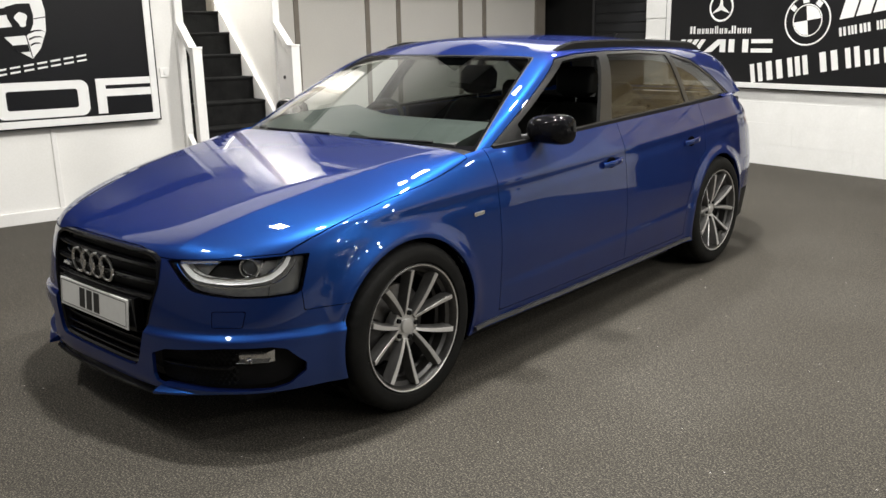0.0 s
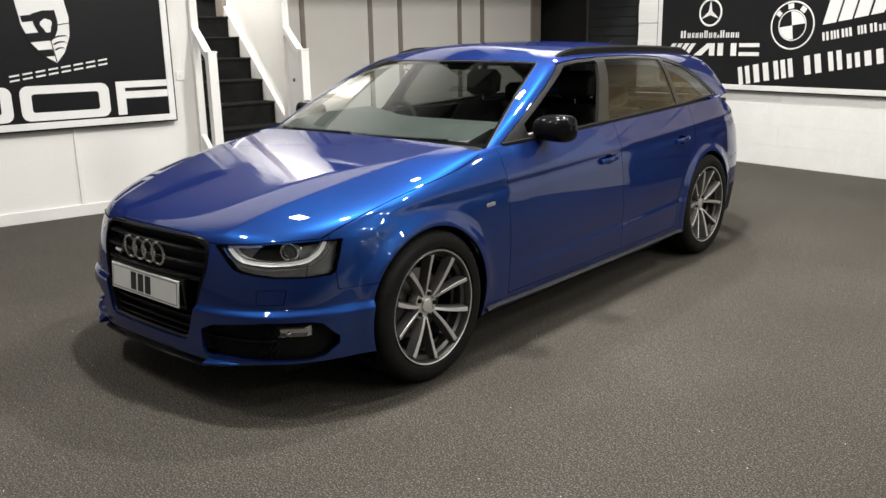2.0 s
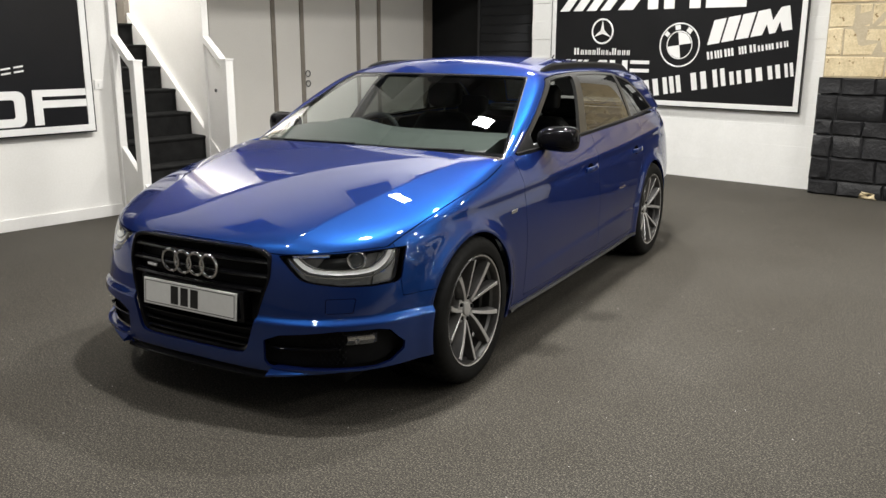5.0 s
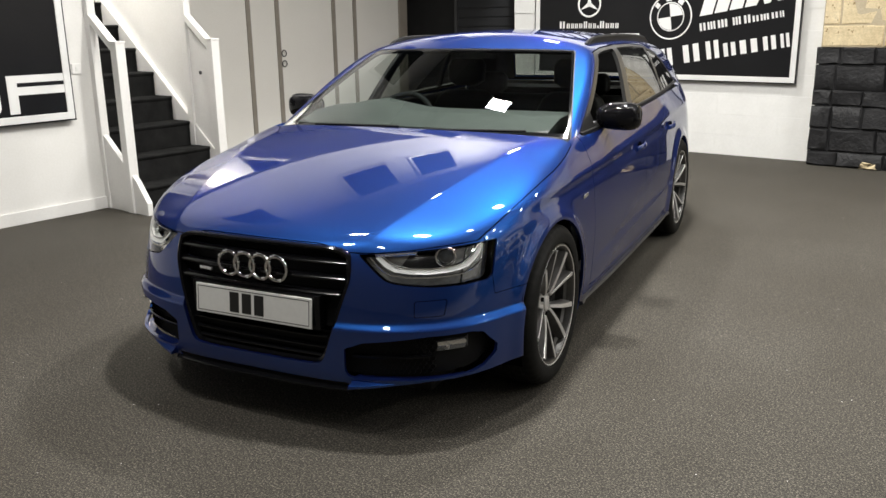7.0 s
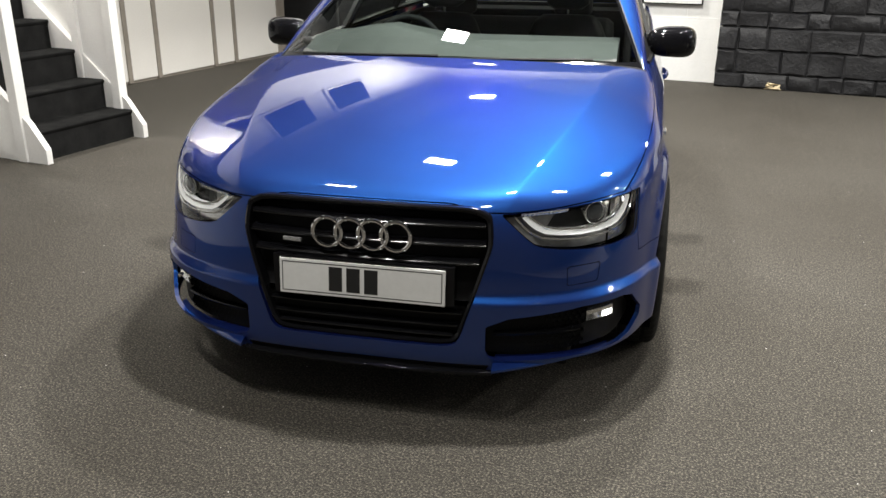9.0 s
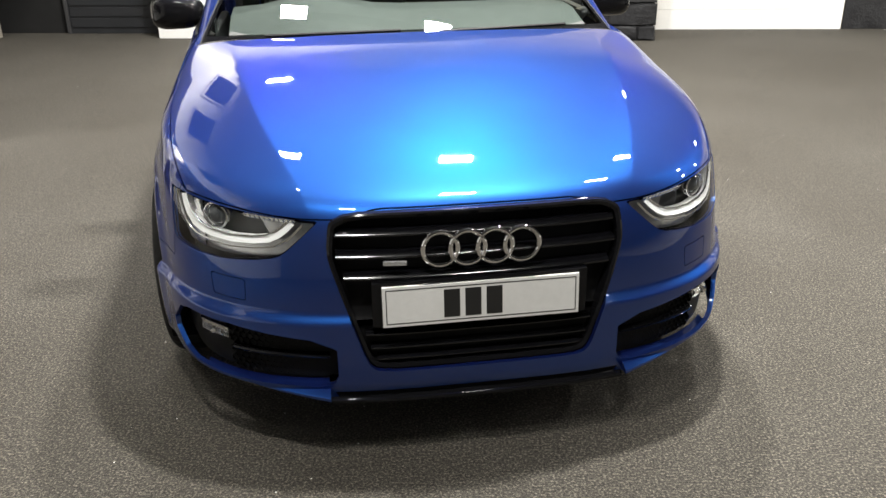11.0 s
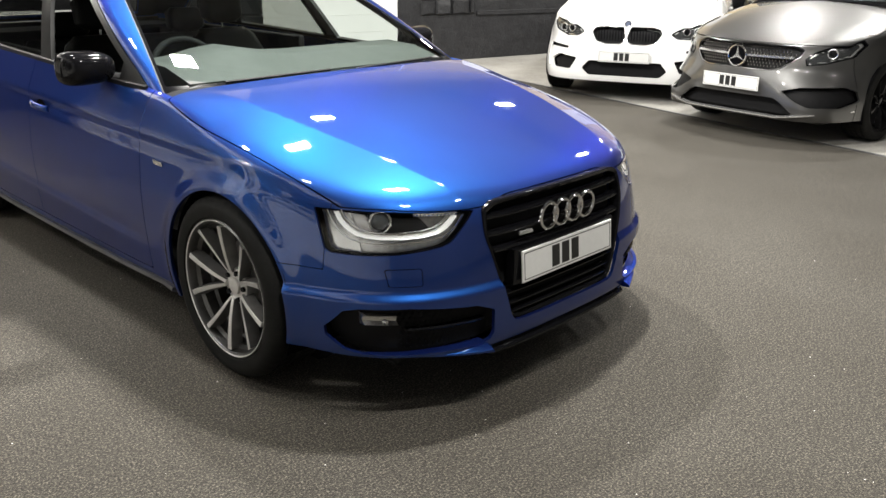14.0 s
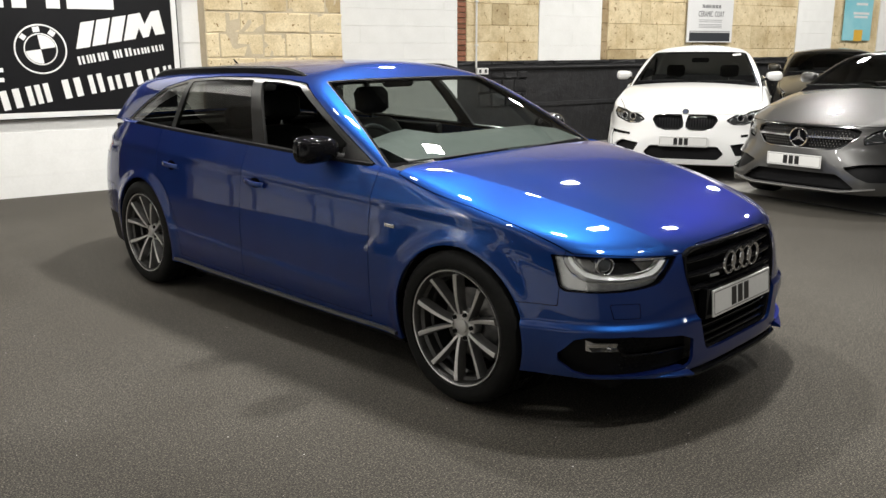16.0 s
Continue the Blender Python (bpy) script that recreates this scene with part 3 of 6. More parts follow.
class Form:
    """Blue estate car; the fields are the measures by which other cars differ."""

    half, sill_z, base = 0.912, 0.205, 0.335
    front_c, front_n = 0.15, 2.95
    rear_c, rear_n, tail = 2.90, 2.7, 3.87
    axle, arch = (0.0, 2.735), 0.352
    cowl_y, cowl_z = 0.44, 0.975
    ledge, square = 0.015, 0.4
    hood = (0.08, 0.105, 0.008, 0.190)             # slope, bow, crown and fold of the bonnet
    nose_y, line, waist = -0.815, 0.802, 0.932
    lean, tuck, back, back_slope = 0.845, 0.36, 3.50, 0.80

    def nose(self, z):
        """Foremost y at each height."""
        return self.nose_y + 0.70 * soft(z - 0.45, 0.06) ** 2 + 0.35 * soft(0.24 - z, 0.02)

    def power(self, z):
        """How square the nose is in plan; the bumper is squarer below."""
        return self.front_n + self.square * smooth(0.62, 0.25, z)

    def nose_at(self, x, z):
        """The y of the nose at x and z."""
        z = np.array(z)
        w, n, fd = float(self.side(np.array(-0.5), z)), float(self.power(z)), self.front_c - float(self.nose(z))
        return self.front_c - fd * max(1 - (abs(x) / w) ** n, 0) ** (1 / n)

    def rear(self, z):
        return self.tail - 0.25 * soft(z - 0.62, 0.1) - 0.9 * soft(z - 0.78, 0.05) - 0.30 * soft(0.45 - z, 0.08)

    def crease(self, y):
        """Height of the shoulder line along the side."""
        return self.line + 0.023 * y + 0.002 * y * y

    def belt(self, y):
        return self.waist + 0.0265 * y

    def side(self, y, z):
        """Half width."""
        w = self.half - 0.012 * smooth(0.9, 0.0, y) - 0.035 * smooth(1.9, 3.6, y)
        w = w - 0.16 * soft(0.52 - z, 0.10) ** 1.6 - 0.075 * soft(z - 0.58, 0.04)
        zc = self.crease(y)
        w = w - 0.34 * soft(z - zc, 0.012) - 0.004 * np.exp(-((z - zc + 0.035) / 0.03) ** 2)
        # the pressed line low on the doors
        low = z - 0.352 - 0.03 * y
        w = w + (0.0055 * smooth(0.026, -0.018, low) * np.exp(-np.maximum(-low, 0) / 0.09) - 0.003 * np.exp(-((low - 0.02) / 0.05) ** 2)) * smooth(0.45, 0.8, y) * smooth(2.5, 2.3, y)
        # rolled lips round the wheels
        for a in self.axle:
            d = np.sqrt((y - a) ** 2 + (z - self.base) ** 2)
            w = w + 0.016 * np.exp(-(((d - self.arch - 0.005) / 0.045) ** 2))
        return w

    def top(self, x, y):
        s = np.maximum(self.cowl_y - y, -0.4)
        z = self.cowl_z - self.hood[0] * s - self.hood[1] * s * s
        z = z - self.hood[2] * (x / 0.7) ** 2
        line = 0.618 + 0.17 * y - 0.13 * y * y
        z = z - self.hood[3] * soft(x - line, 0.004) * smooth(0.5, 0.1, y)
        return z + 0.5 * smooth(0.64, 0.95, y)

    def field(self, x, y, z):
        """Below zero inside the lower body."""
        x = np.abs(x)
        w = np.maximum(self.side(y, z), 0.3)
        fd, rd = self.front_c - self.nose(z), np.maximum(self.rear(z) - self.rear_c, 0.2)
        n = self.power(z)
        qf = ((x / w) ** n + (np.maximum(self.front_c - y, 0) / fd) ** n) ** (1 / n)
        qr = ((x / w) ** self.rear_n + (np.maximum(y - self.rear_c, 0) / rd) ** self.rear_n) ** (1 / self.rear_n)
        q = np.where(y < 1.5, qf, qr)
        # the ledge over the lower intakes
        plan = (q - 1) * 0.85 - self.ledge * smooth(0.452, 0.420, z) * smooth(-0.05, -0.3, y)
        return smax(plan, z - self.top(x, y), 0.045)

    # the cabin over the belt line
    glass_y, glass_z, glass_slope = 0.40, 0.955, 0.53
    roof_z, roof_y = 1.414, 1.75

    def cabin(self, x, y, z):
        x = np.abs(x)
        lean = self.lean - 0.030 * smooth(1.0, 0.4, y) - 0.05 * smooth(2.2, 3.4, y)
        side = x - (lean - self.tuck * (z - 0.94) - 0.55 * soft(z - 1.20, 0.12) ** 2)
        roof = z - (self.roof_z - 0.030 * (y - self.roof_y) ** 2 - 0.010 * soft(y - 2.5, 0.3) ** 2 - 0.055 * (x / 0.6) ** 2)
        wind = (z - self.glass_z - self.glass_slope * (y - self.glass_y - 0.16 * x * x) + 0.05 * soft(y - 0.4, 0.2) ** 2) * 0.85
        back = (y - self.back + self.back_slope * (z - 0.95) + 0.12 * x * x) * 0.8
        f = smax(side, roof, 0.07)
        f = smax(f, wind, 0.03)
        return smax(f, back, 0.05)


def cast(field, origin, way, far=3.0, steps=90):
    """Where rays from inside first leave the form; origin and way are rows of xyz."""
    lo = np.zeros(len(origin))
    t = np.linspace(0.02, far, steps)
    hi, found = np.full(len(origin), far), np.zeros(len(origin), bool)
    for a in t:
        p = origin + way * a
        out = (field(p[:, 0], p[:, 1], p[:, 2]) > 0) & ~found
        hi[out] = a
        found |= out
        lo[~found] = a
    for _ in range(22):
        mid = 0.5 * (lo + hi)
        p = origin + way * mid[:, None]
        out = field(p[:, 0], p[:, 1], p[:, 2]) > 0
        hi, lo = np.where(out, mid, hi), np.where(out, lo, mid)
    return origin + way * (0.5 * (lo + hi))[:, None]


# ---- skins: meshes laid on a form, and cut along lines ----
def lay(field, front, back, z0, low, high, fan, mid, rise, ends=(True, True)):
    """Half a skin (x >= 0): rays from a line inside the form, fanned round its two ends."""
    plan = []
    fan, tail = fan if isinstance(fan, tuple) else (fan, fan)
    if ends[0]:
        plan += [(front, math.cos(a), -math.sin(a)) for a in np.linspace(math.pi / 2, 0, fan, endpoint=False)]
    plan += [(s, 1.0, 0.0) for s in np.linspace(front, back, mid)]
    if ends[1]:
        plan += [(back, math.cos(a), math.sin(a)) for a in np.linspace(0, math.pi / 2, tail)[1:]]
    lift = np.radians(np.concatenate([np.linspace(low, 30, rise * 7 // 10, endpoint=False), np.linspace(30, high, rise - rise * 7 // 10)]))
    o = np.array([(0, s, z0) for s, _, _ in plan for _ in lift])
    d = np.array([(cx * c, cy * c, sn) for _, cx, cy in plan for c, sn in zip(np.cos(lift), np.sin(lift))])
    v = cast(field, o, d)
    v[:, 0] = np.where(np.abs(v[:, 0]) < 1e-4, 0, v[:, 0])
    f = [(i * rise + j, i * rise + j + 1, (i + 1) * rise + j + 1, (i + 1) * rise + j) for i in range(len(plan) - 1) for j in range(rise - 1)]
    return v, f


def split(v, faces, value):
    """Cuts faces where value (a row for v) is zero: all points, the faces below zero, those above."""
    value = np.where(np.abs(value) < 2e-5, 2e-5, value)
    sign = value > 0
    pts, known, below, above = list(map(tuple, v)), {}, [], []
    for fc in faces:
        s = [sign[i] if i < len(sign) else None for i in fc]
        if all(s):
            above.append(fc)
        elif not any(s):
            below.append(fc)
        else:
            lo, hi = [], []
            for k, i in enumerate(fc):
                j = fc[(k + 1) % len(fc)]
                (hi if sign[i] else lo).append(i)
                if sign[i] != sign[j]:
                    key = (i, j) if i < j else (j, i)
                    if key not in known:
                        t = value[key[0]] / (value[key[0]] - value[key[1]])
                        known[key] = len(pts)
                        pts.append(tuple(v[key[0]] + t * (v[key[1]] - v[key[0]])))
                    lo.append(known[key])
                    hi.append(known[key])
            if len(lo) > 2:
                below.append(tuple(lo))
            if len(hi) > 2:
                above.append(tuple(hi))
    return np.array(pts), below, above


def gap(v, faces, of, width=0.0022):
    """Cuts faces by of(x, y, z) and takes out a thin line: points, inside, line, outside."""
    v, a, rest = split(v, faces, of(*v.T) + width)
    v, line, b = split(v, rest, of(*v.T) - width)
    return v, a, line, b


def outline(points, x, y, r=0.0):
    """Signed distance to a closed flat outline, below zero inside; r rounds its corners."""
    best, inside = np.full(len(x), 1e9), np.zeros(len(x), bool)
    for (ax, ay), (bx, by) in zip(points, points[1:] + points[:1]):
        ex, ey = bx - ax, by - ay
        t = np.clip(((x - ax) * ex + (y - ay) * ey) / (ex * ex + ey * ey), 0, 1)
        best = np.minimum(best, np.hypot(x - ax - t * ex, y - ay - t * ey))
        cross = (ay > y) != (by > y)
        inside ^= cross & (x < ax + (y - ay) / (by - ay if by != ay else 1) * ex)
    return np.where(inside, -best, best) - r


def normals(field, v, h=1e-4):
    g = np.stack([field(*(v + e).T) - field(*(v - e).T) for e in np.eye(3) * h], -1)
    g[:, 0] = np.where(np.abs(v[:, 0]) < 1e-6, 0, g[:, 0])
    return g / (np.linalg.norm(g, axis=1, keepdims=True) + 1e-12)


def sheet(name, v, faces, mat, parent, side=0, sink=0.0, field=None, thick=0.0, label="", sharp=50):
    """Faces as one mesh. side: 1 left, -1 right, 0 both halves joined. sink: metres moved into the form."""
    if not faces:
        return None
    used = sorted({i for fc in faces for i in fc})
    at = {i: k for k, i in enumerate(used)}
    p = v[used]
    n = normals(field, p) if field else np.zeros_like(p)
    p = p - n * sink
    fs = [tuple(at[i] for i in fc) for fc in faces]
    a, b, c = (p[[fc[k] for fc in fs]] for k in range(3))
    if field and np.sum(np.cross(b - a, c - a) * n[[fc[0] for fc in fs]]) < 0:
        fs = [fc[::-1] for fc in fs]
    if side == 0:
        flip = {k: (k if abs(q[0]) < 1e-5 else None) for k, q in enumerate(p)}
        pts, mirror = list(map(tuple, p)), {}
        for k, q in enumerate(p):
            if flip[k] is None:
                mirror[k] = len(pts)
                pts.append((-q[0], q[1], q[2]))
            else:
                mirror[k] = k
        fs = fs + [tuple(mirror[i] for i in fc[::-1]) for fc in fs]
    else:
        pts = [(side * q[0], q[1], q[2]) for q in p]
        if side < 0:
            fs = [fc[::-1] for fc in fs]
    fs = [fc for fc in fs if len(set(fc)) == len(fc)]
    full = np.zeros((len(pts), 3))
    if side == 0:
        full[:len(n)] = n
        for k, j in mirror.items():
            full[j] = n[k] * (-1, 1, 1) if j != k else n[k]
    else:
        full[:] = n * (side, 1, 1)
    smoothed = len(pts)
    if thick:                                     # a turned-in edge all round
        seen = collections.Counter()
        way = {}
        for fc in fs:
            for i, j in zip(fc, fc[1:] + fc[:1]):
                seen[(min(i, j), max(i, j))] += 1
                way[(min(i, j), max(i, j))] = (i, j)
        top, low = {}, {}
        for key, count in seen.items():
            if count == 1 and not (side == 0 and abs(pts[key[0]][0]) + abs(pts[key[1]][0]) < 1e-4):
                for i in key:
                    if i not in top:
                        top[i], low[i] = len(pts), len(pts) + 1
                        q = np.array(pts[i])
                        pts += [tuple(q), tuple(q - full[i] * thick)]
                i, j = way[key]
                fs.append((top[j], top[i], low[i], low[j]))
    me = bpy.data.meshes.new(name)
    me.from_pydata(pts, [], fs)
    me.validate()
    me.materials.append(mat)
    me.shade_smooth()
    me.set_sharp_from_angle(angle=radians(sharp))
    if field and len(me.vertices) == len(pts):
        me.normals_split_custom_set_from_vertices([tuple(q) for q in full] + [(0.0, 0.0, 0.0)] * (len(pts) - smoothed))
    ob = new(name, me)
    ob.parent = parent
    if label:
        ob["label"] = label
    return ob


# ---- car materials ----
def car_paint(name, colour, metal, rough, flake):
    m = material(name, colour, rough, metal, Coat_Weight=1.0, Coat_Roughness=0.02, Coat_IOR=1.55)
    if flake:
        co = m.node_tree.nodes.new("ShaderNodeTexCoord")
        n = node(m, "ShaderNodeTexNoise", Scale=900.0, Detail=1.0)
        link(m, co.outputs["Object"], n.inputs["Vector"])
        link(m, bump(m, n.outputs["Fac"], flake, 0.0006), shader(m)["Normal"])
        dull = noise_of(m, 2.2, 3)
        tone = ramp(m, dull, [(0.3, tuple(c * 0.9 for c in colour)), (0.7, tuple(min(1, c * 1.1) for c in colour))])
        link(m, tone, shader(m)["Base Color"])
    return m


def pane(name, tint, ior=1.5, rough=0.0):
    """Thin glass: tinted see-through with the gloss of its angle."""
    m = bpy.data.materials.new(name)
    m.use_nodes = True
    t = m.node_tree
    t.nodes.clear()
    out, mix = t.nodes.new("ShaderNodeOutputMaterial"), t.nodes.new("ShaderNodeMixShader")
    clear, gloss, angle = t.nodes.new("ShaderNodeBsdfTransparent"), t.nodes.new("ShaderNodeBsdfGlossy"), t.nodes.new("ShaderNodeLayerWeight")
    clear.inputs["Color"].default_value = (*tint, 1)
    gloss.inputs["Color"].default_value, gloss.inputs["Roughness"].default_value = (1, 1, 1, 1), rough
    angle.inputs["Blend"].default_value = 0.5
    steep, share = t.nodes.new("ShaderNodeMath"), t.nodes.new("ShaderNodeMath")
    steep.operation, share.operation = "POWER", "MULTIPLY_ADD"
    f0 = ((ior - 1) / (ior + 1)) ** 2
    steep.inputs[1].default_value, share.inputs[1].default_value, share.inputs[2].default_value = 5.0, 1 - f0, f0
    for a, b in ((angle.outputs["Facing"], steep.inputs[0]), (steep.outputs[0], share.inputs[0]), (share.outputs[0], mix.inputs[0]), (clear.outputs[0], mix.inputs[1]), (gloss.outputs[0], mix.inputs[2]), (mix.outputs[0], out.inputs[0])):
        t.links.new(a, b)
    return m


BLUE = car_paint("blue pearl car paint", (0.011, 0.084, 0.330), 1.0, 0.41, 0.12)
shader(BLUE)["Specular Tint"].default_value = (0.02, 0.13, 0.36, 1)


def under_flake(m, colour, share):
    """A dull ground coat under the pearl, of another hue."""
    t = m.node_tree
    out = next(n for n in t.nodes if n.type == "OUTPUT_MATERIAL")
    top = t.nodes["Principled BSDF"]
    ground, mix = t.nodes.new("ShaderNodeBsdfPrincipled"), t.nodes.new("ShaderNodeMixShader")
    for key, value in (("Base Color", (*colour, 1)), ("Roughness", 0.6), ("Specular IOR Level", 0.1), ("Coat Weight", 1.0), ("Coat Roughness", 0.02), ("Coat IOR", 1.55)):
        ground.inputs[key].default_value = value
    mix.inputs[0].default_value = share
    t.links.new(top.outputs[0], mix.inputs[1])
    t.links.new(ground.outputs[0], mix.inputs[2])
    t.links.new(mix.outputs[0], out.inputs[0])


under_flake(BLUE, (0.0055, 0.0080, 0.082), 0.49)
WHITE_PAINT = car_paint("white car paint", (0.78, 0.78, 0.77), 0.0, 0.35, 0.0)
GREY_PAINT = car_paint("mountain grey car paint", (0.100, 0.099, 0.097), 0.85, 0.40, 0.12)
OLIVE_PAINT = car_paint("dark bronze car paint", (0.05, 0.047, 0.038), 0.7, 0.36, 0.1)
GLOSS_BLACK = material("gloss black trim", (0.006, 0.006, 0.007), 0.10, 0.0, Coat_Weight=0.15, Coat_Roughness=0.03)
SLAT_BLACK = material("polished black slat", (0.004, 0.004, 0.005), 0.16, 0.0, Specular_IOR_Level=0.5)
SATIN_BLACK = mottled("satin black plastic", (0.006, 0.006, 0.0065), (0.010, 0.010, 0.0105), 25.0, 0.5, relief=0.0003, fine=300)
FRAME_GREY = mottled("satin grey window trim", (0.012, 0.012, 0.012), (0.022, 0.022, 0.0215), 12.0, 0.28)
SKIRT_GREY = mottled("satin grey sill trim", (0.060, 0.060, 0.062), (0.095, 0.095, 0.097), 10.0, 0.32, 0.4)
SEAL_GREY = mottled("grey glazing seal", (0.018, 0.018, 0.018), (0.03, 0.03, 0.03), 12.0, 0.6)
SEAM = material("shut line shadow gap", (0.004, 0.004, 0.005), 0.8)
RUBBER = mottled("tyre rubber", (0.007, 0.007, 0.007), (0.014, 0.014, 0.013), 9.0, 0.7, relief=0.0006, fine=160)
ALLOY = mottled("machined grey alloy", (0.60, 0.595, 0.58), (0.70, 0.69, 0.675), 12.0, 0.33, 0.6)
ALLOY_DARK = mottled("dark grey alloy pocket", (0.045, 0.044, 0.043), (0.075, 0.074, 0.073), 12.0, 0.35, 0.6)
SPOKE_GREY = mottled("grey painted spoke flank", (0.13, 0.128, 0.125), (0.19, 0.187, 0.183), 14.0, 0.35, 0.5)
BARREL = mottled("grey rim barrel", (0.07, 0.069, 0.068), (0.11, 0.109, 0.107), 10.0, 0.35, 0.8)
DISC = mottled("brake disc iron", (0.16, 0.155, 0.15), (0.24, 0.235, 0.23), 20.0, 0.4, 0.9)
CHROME = material("chrome", (0.78, 0.78, 0.79), 0.06, 1.0)
DARK_CHROME = material("dark chrome", (0.30, 0.30, 0.31), 0.12, 1.0)
SILVER = mottled("satin silver reflector", (0.66, 0.66, 0.66), (0.80, 0.80, 0.80), 9.0, 0.22, 0.85)
LIGHT_GUIDE = material("milky light guide", (0.95, 0.95, 0.94), 0.20, 0.0)
LAMP_GREY = mottled("grey lamp bowl", (0.50, 0.50, 0.495), (0.72, 0.72, 0.71), 30.0, 0.22, 0.7)
LAMP_DARK = material("dark lamp housing", (0.055, 0.056, 0.058), 0.22, 0.4)
LENS_CLEAR = pane("clear lamp cover", (0.95, 0.96, 0.96), 1.32)
SCREEN = pane("greenish windscreen glass", (0.72, 0.79, 0.76), 1.58)
SCREEN_DIM = pane("shaded windscreen glass", (0.34, 0.36, 0.35), 1.45)
TINT = pane("dark privacy glass", (0.36, 0.37, 0.355), 1.6)
TINT_DEEP = pane("very dark privacy glass", (0.05, 0.05, 0.05), 1.6)
CABIN_BLACK = mottled("charcoal cabin plastic", (0.016, 0.016, 0.017), (0.026, 0.026, 0.027), 20.0, 0.7, relief=0.0006, fine=200)
DASH_GREY = mottled("grey soft dashboard", (0.036, 0.039, 0.037), (0.053, 0.056, 0.054), 14.0, 0.65, relief=0.0006, fine=220)
LEATHER = mottled("black seat leather", (0.010, 0.010, 0.010), (0.020, 0.020, 0.020), 15.0, 0.5, relief=0.0008, fine=120)
PLATE_WHITE = mottled("white number plate film", (0.70, 0.70, 0.68), (0.78, 0.78, 0.76), 6.0, 0.35)
PLATE_INK = material("black plate ink", (0.015, 0.015, 0.015), 0.4)
for dark, level in ((RUBBER, 0.12), (SATIN_BLACK, 0.12), (SEAM, 0.0), (GLOSS_BLACK, 0.14), (CABIN_BLACK, 0.15), (LEATHER, 0.2)):
    shader(dark)["Specular IOR Level"].default_value = level
MIRROR_STALK = material("grey satin mirror stalk", (0.16, 0.16, 0.165), 0.3, 0.5)
TAIL_RED = material("red tail lamp", (0.25, 0.008, 0.008), 0.1, 0.0, Coat_Weight=1.0)


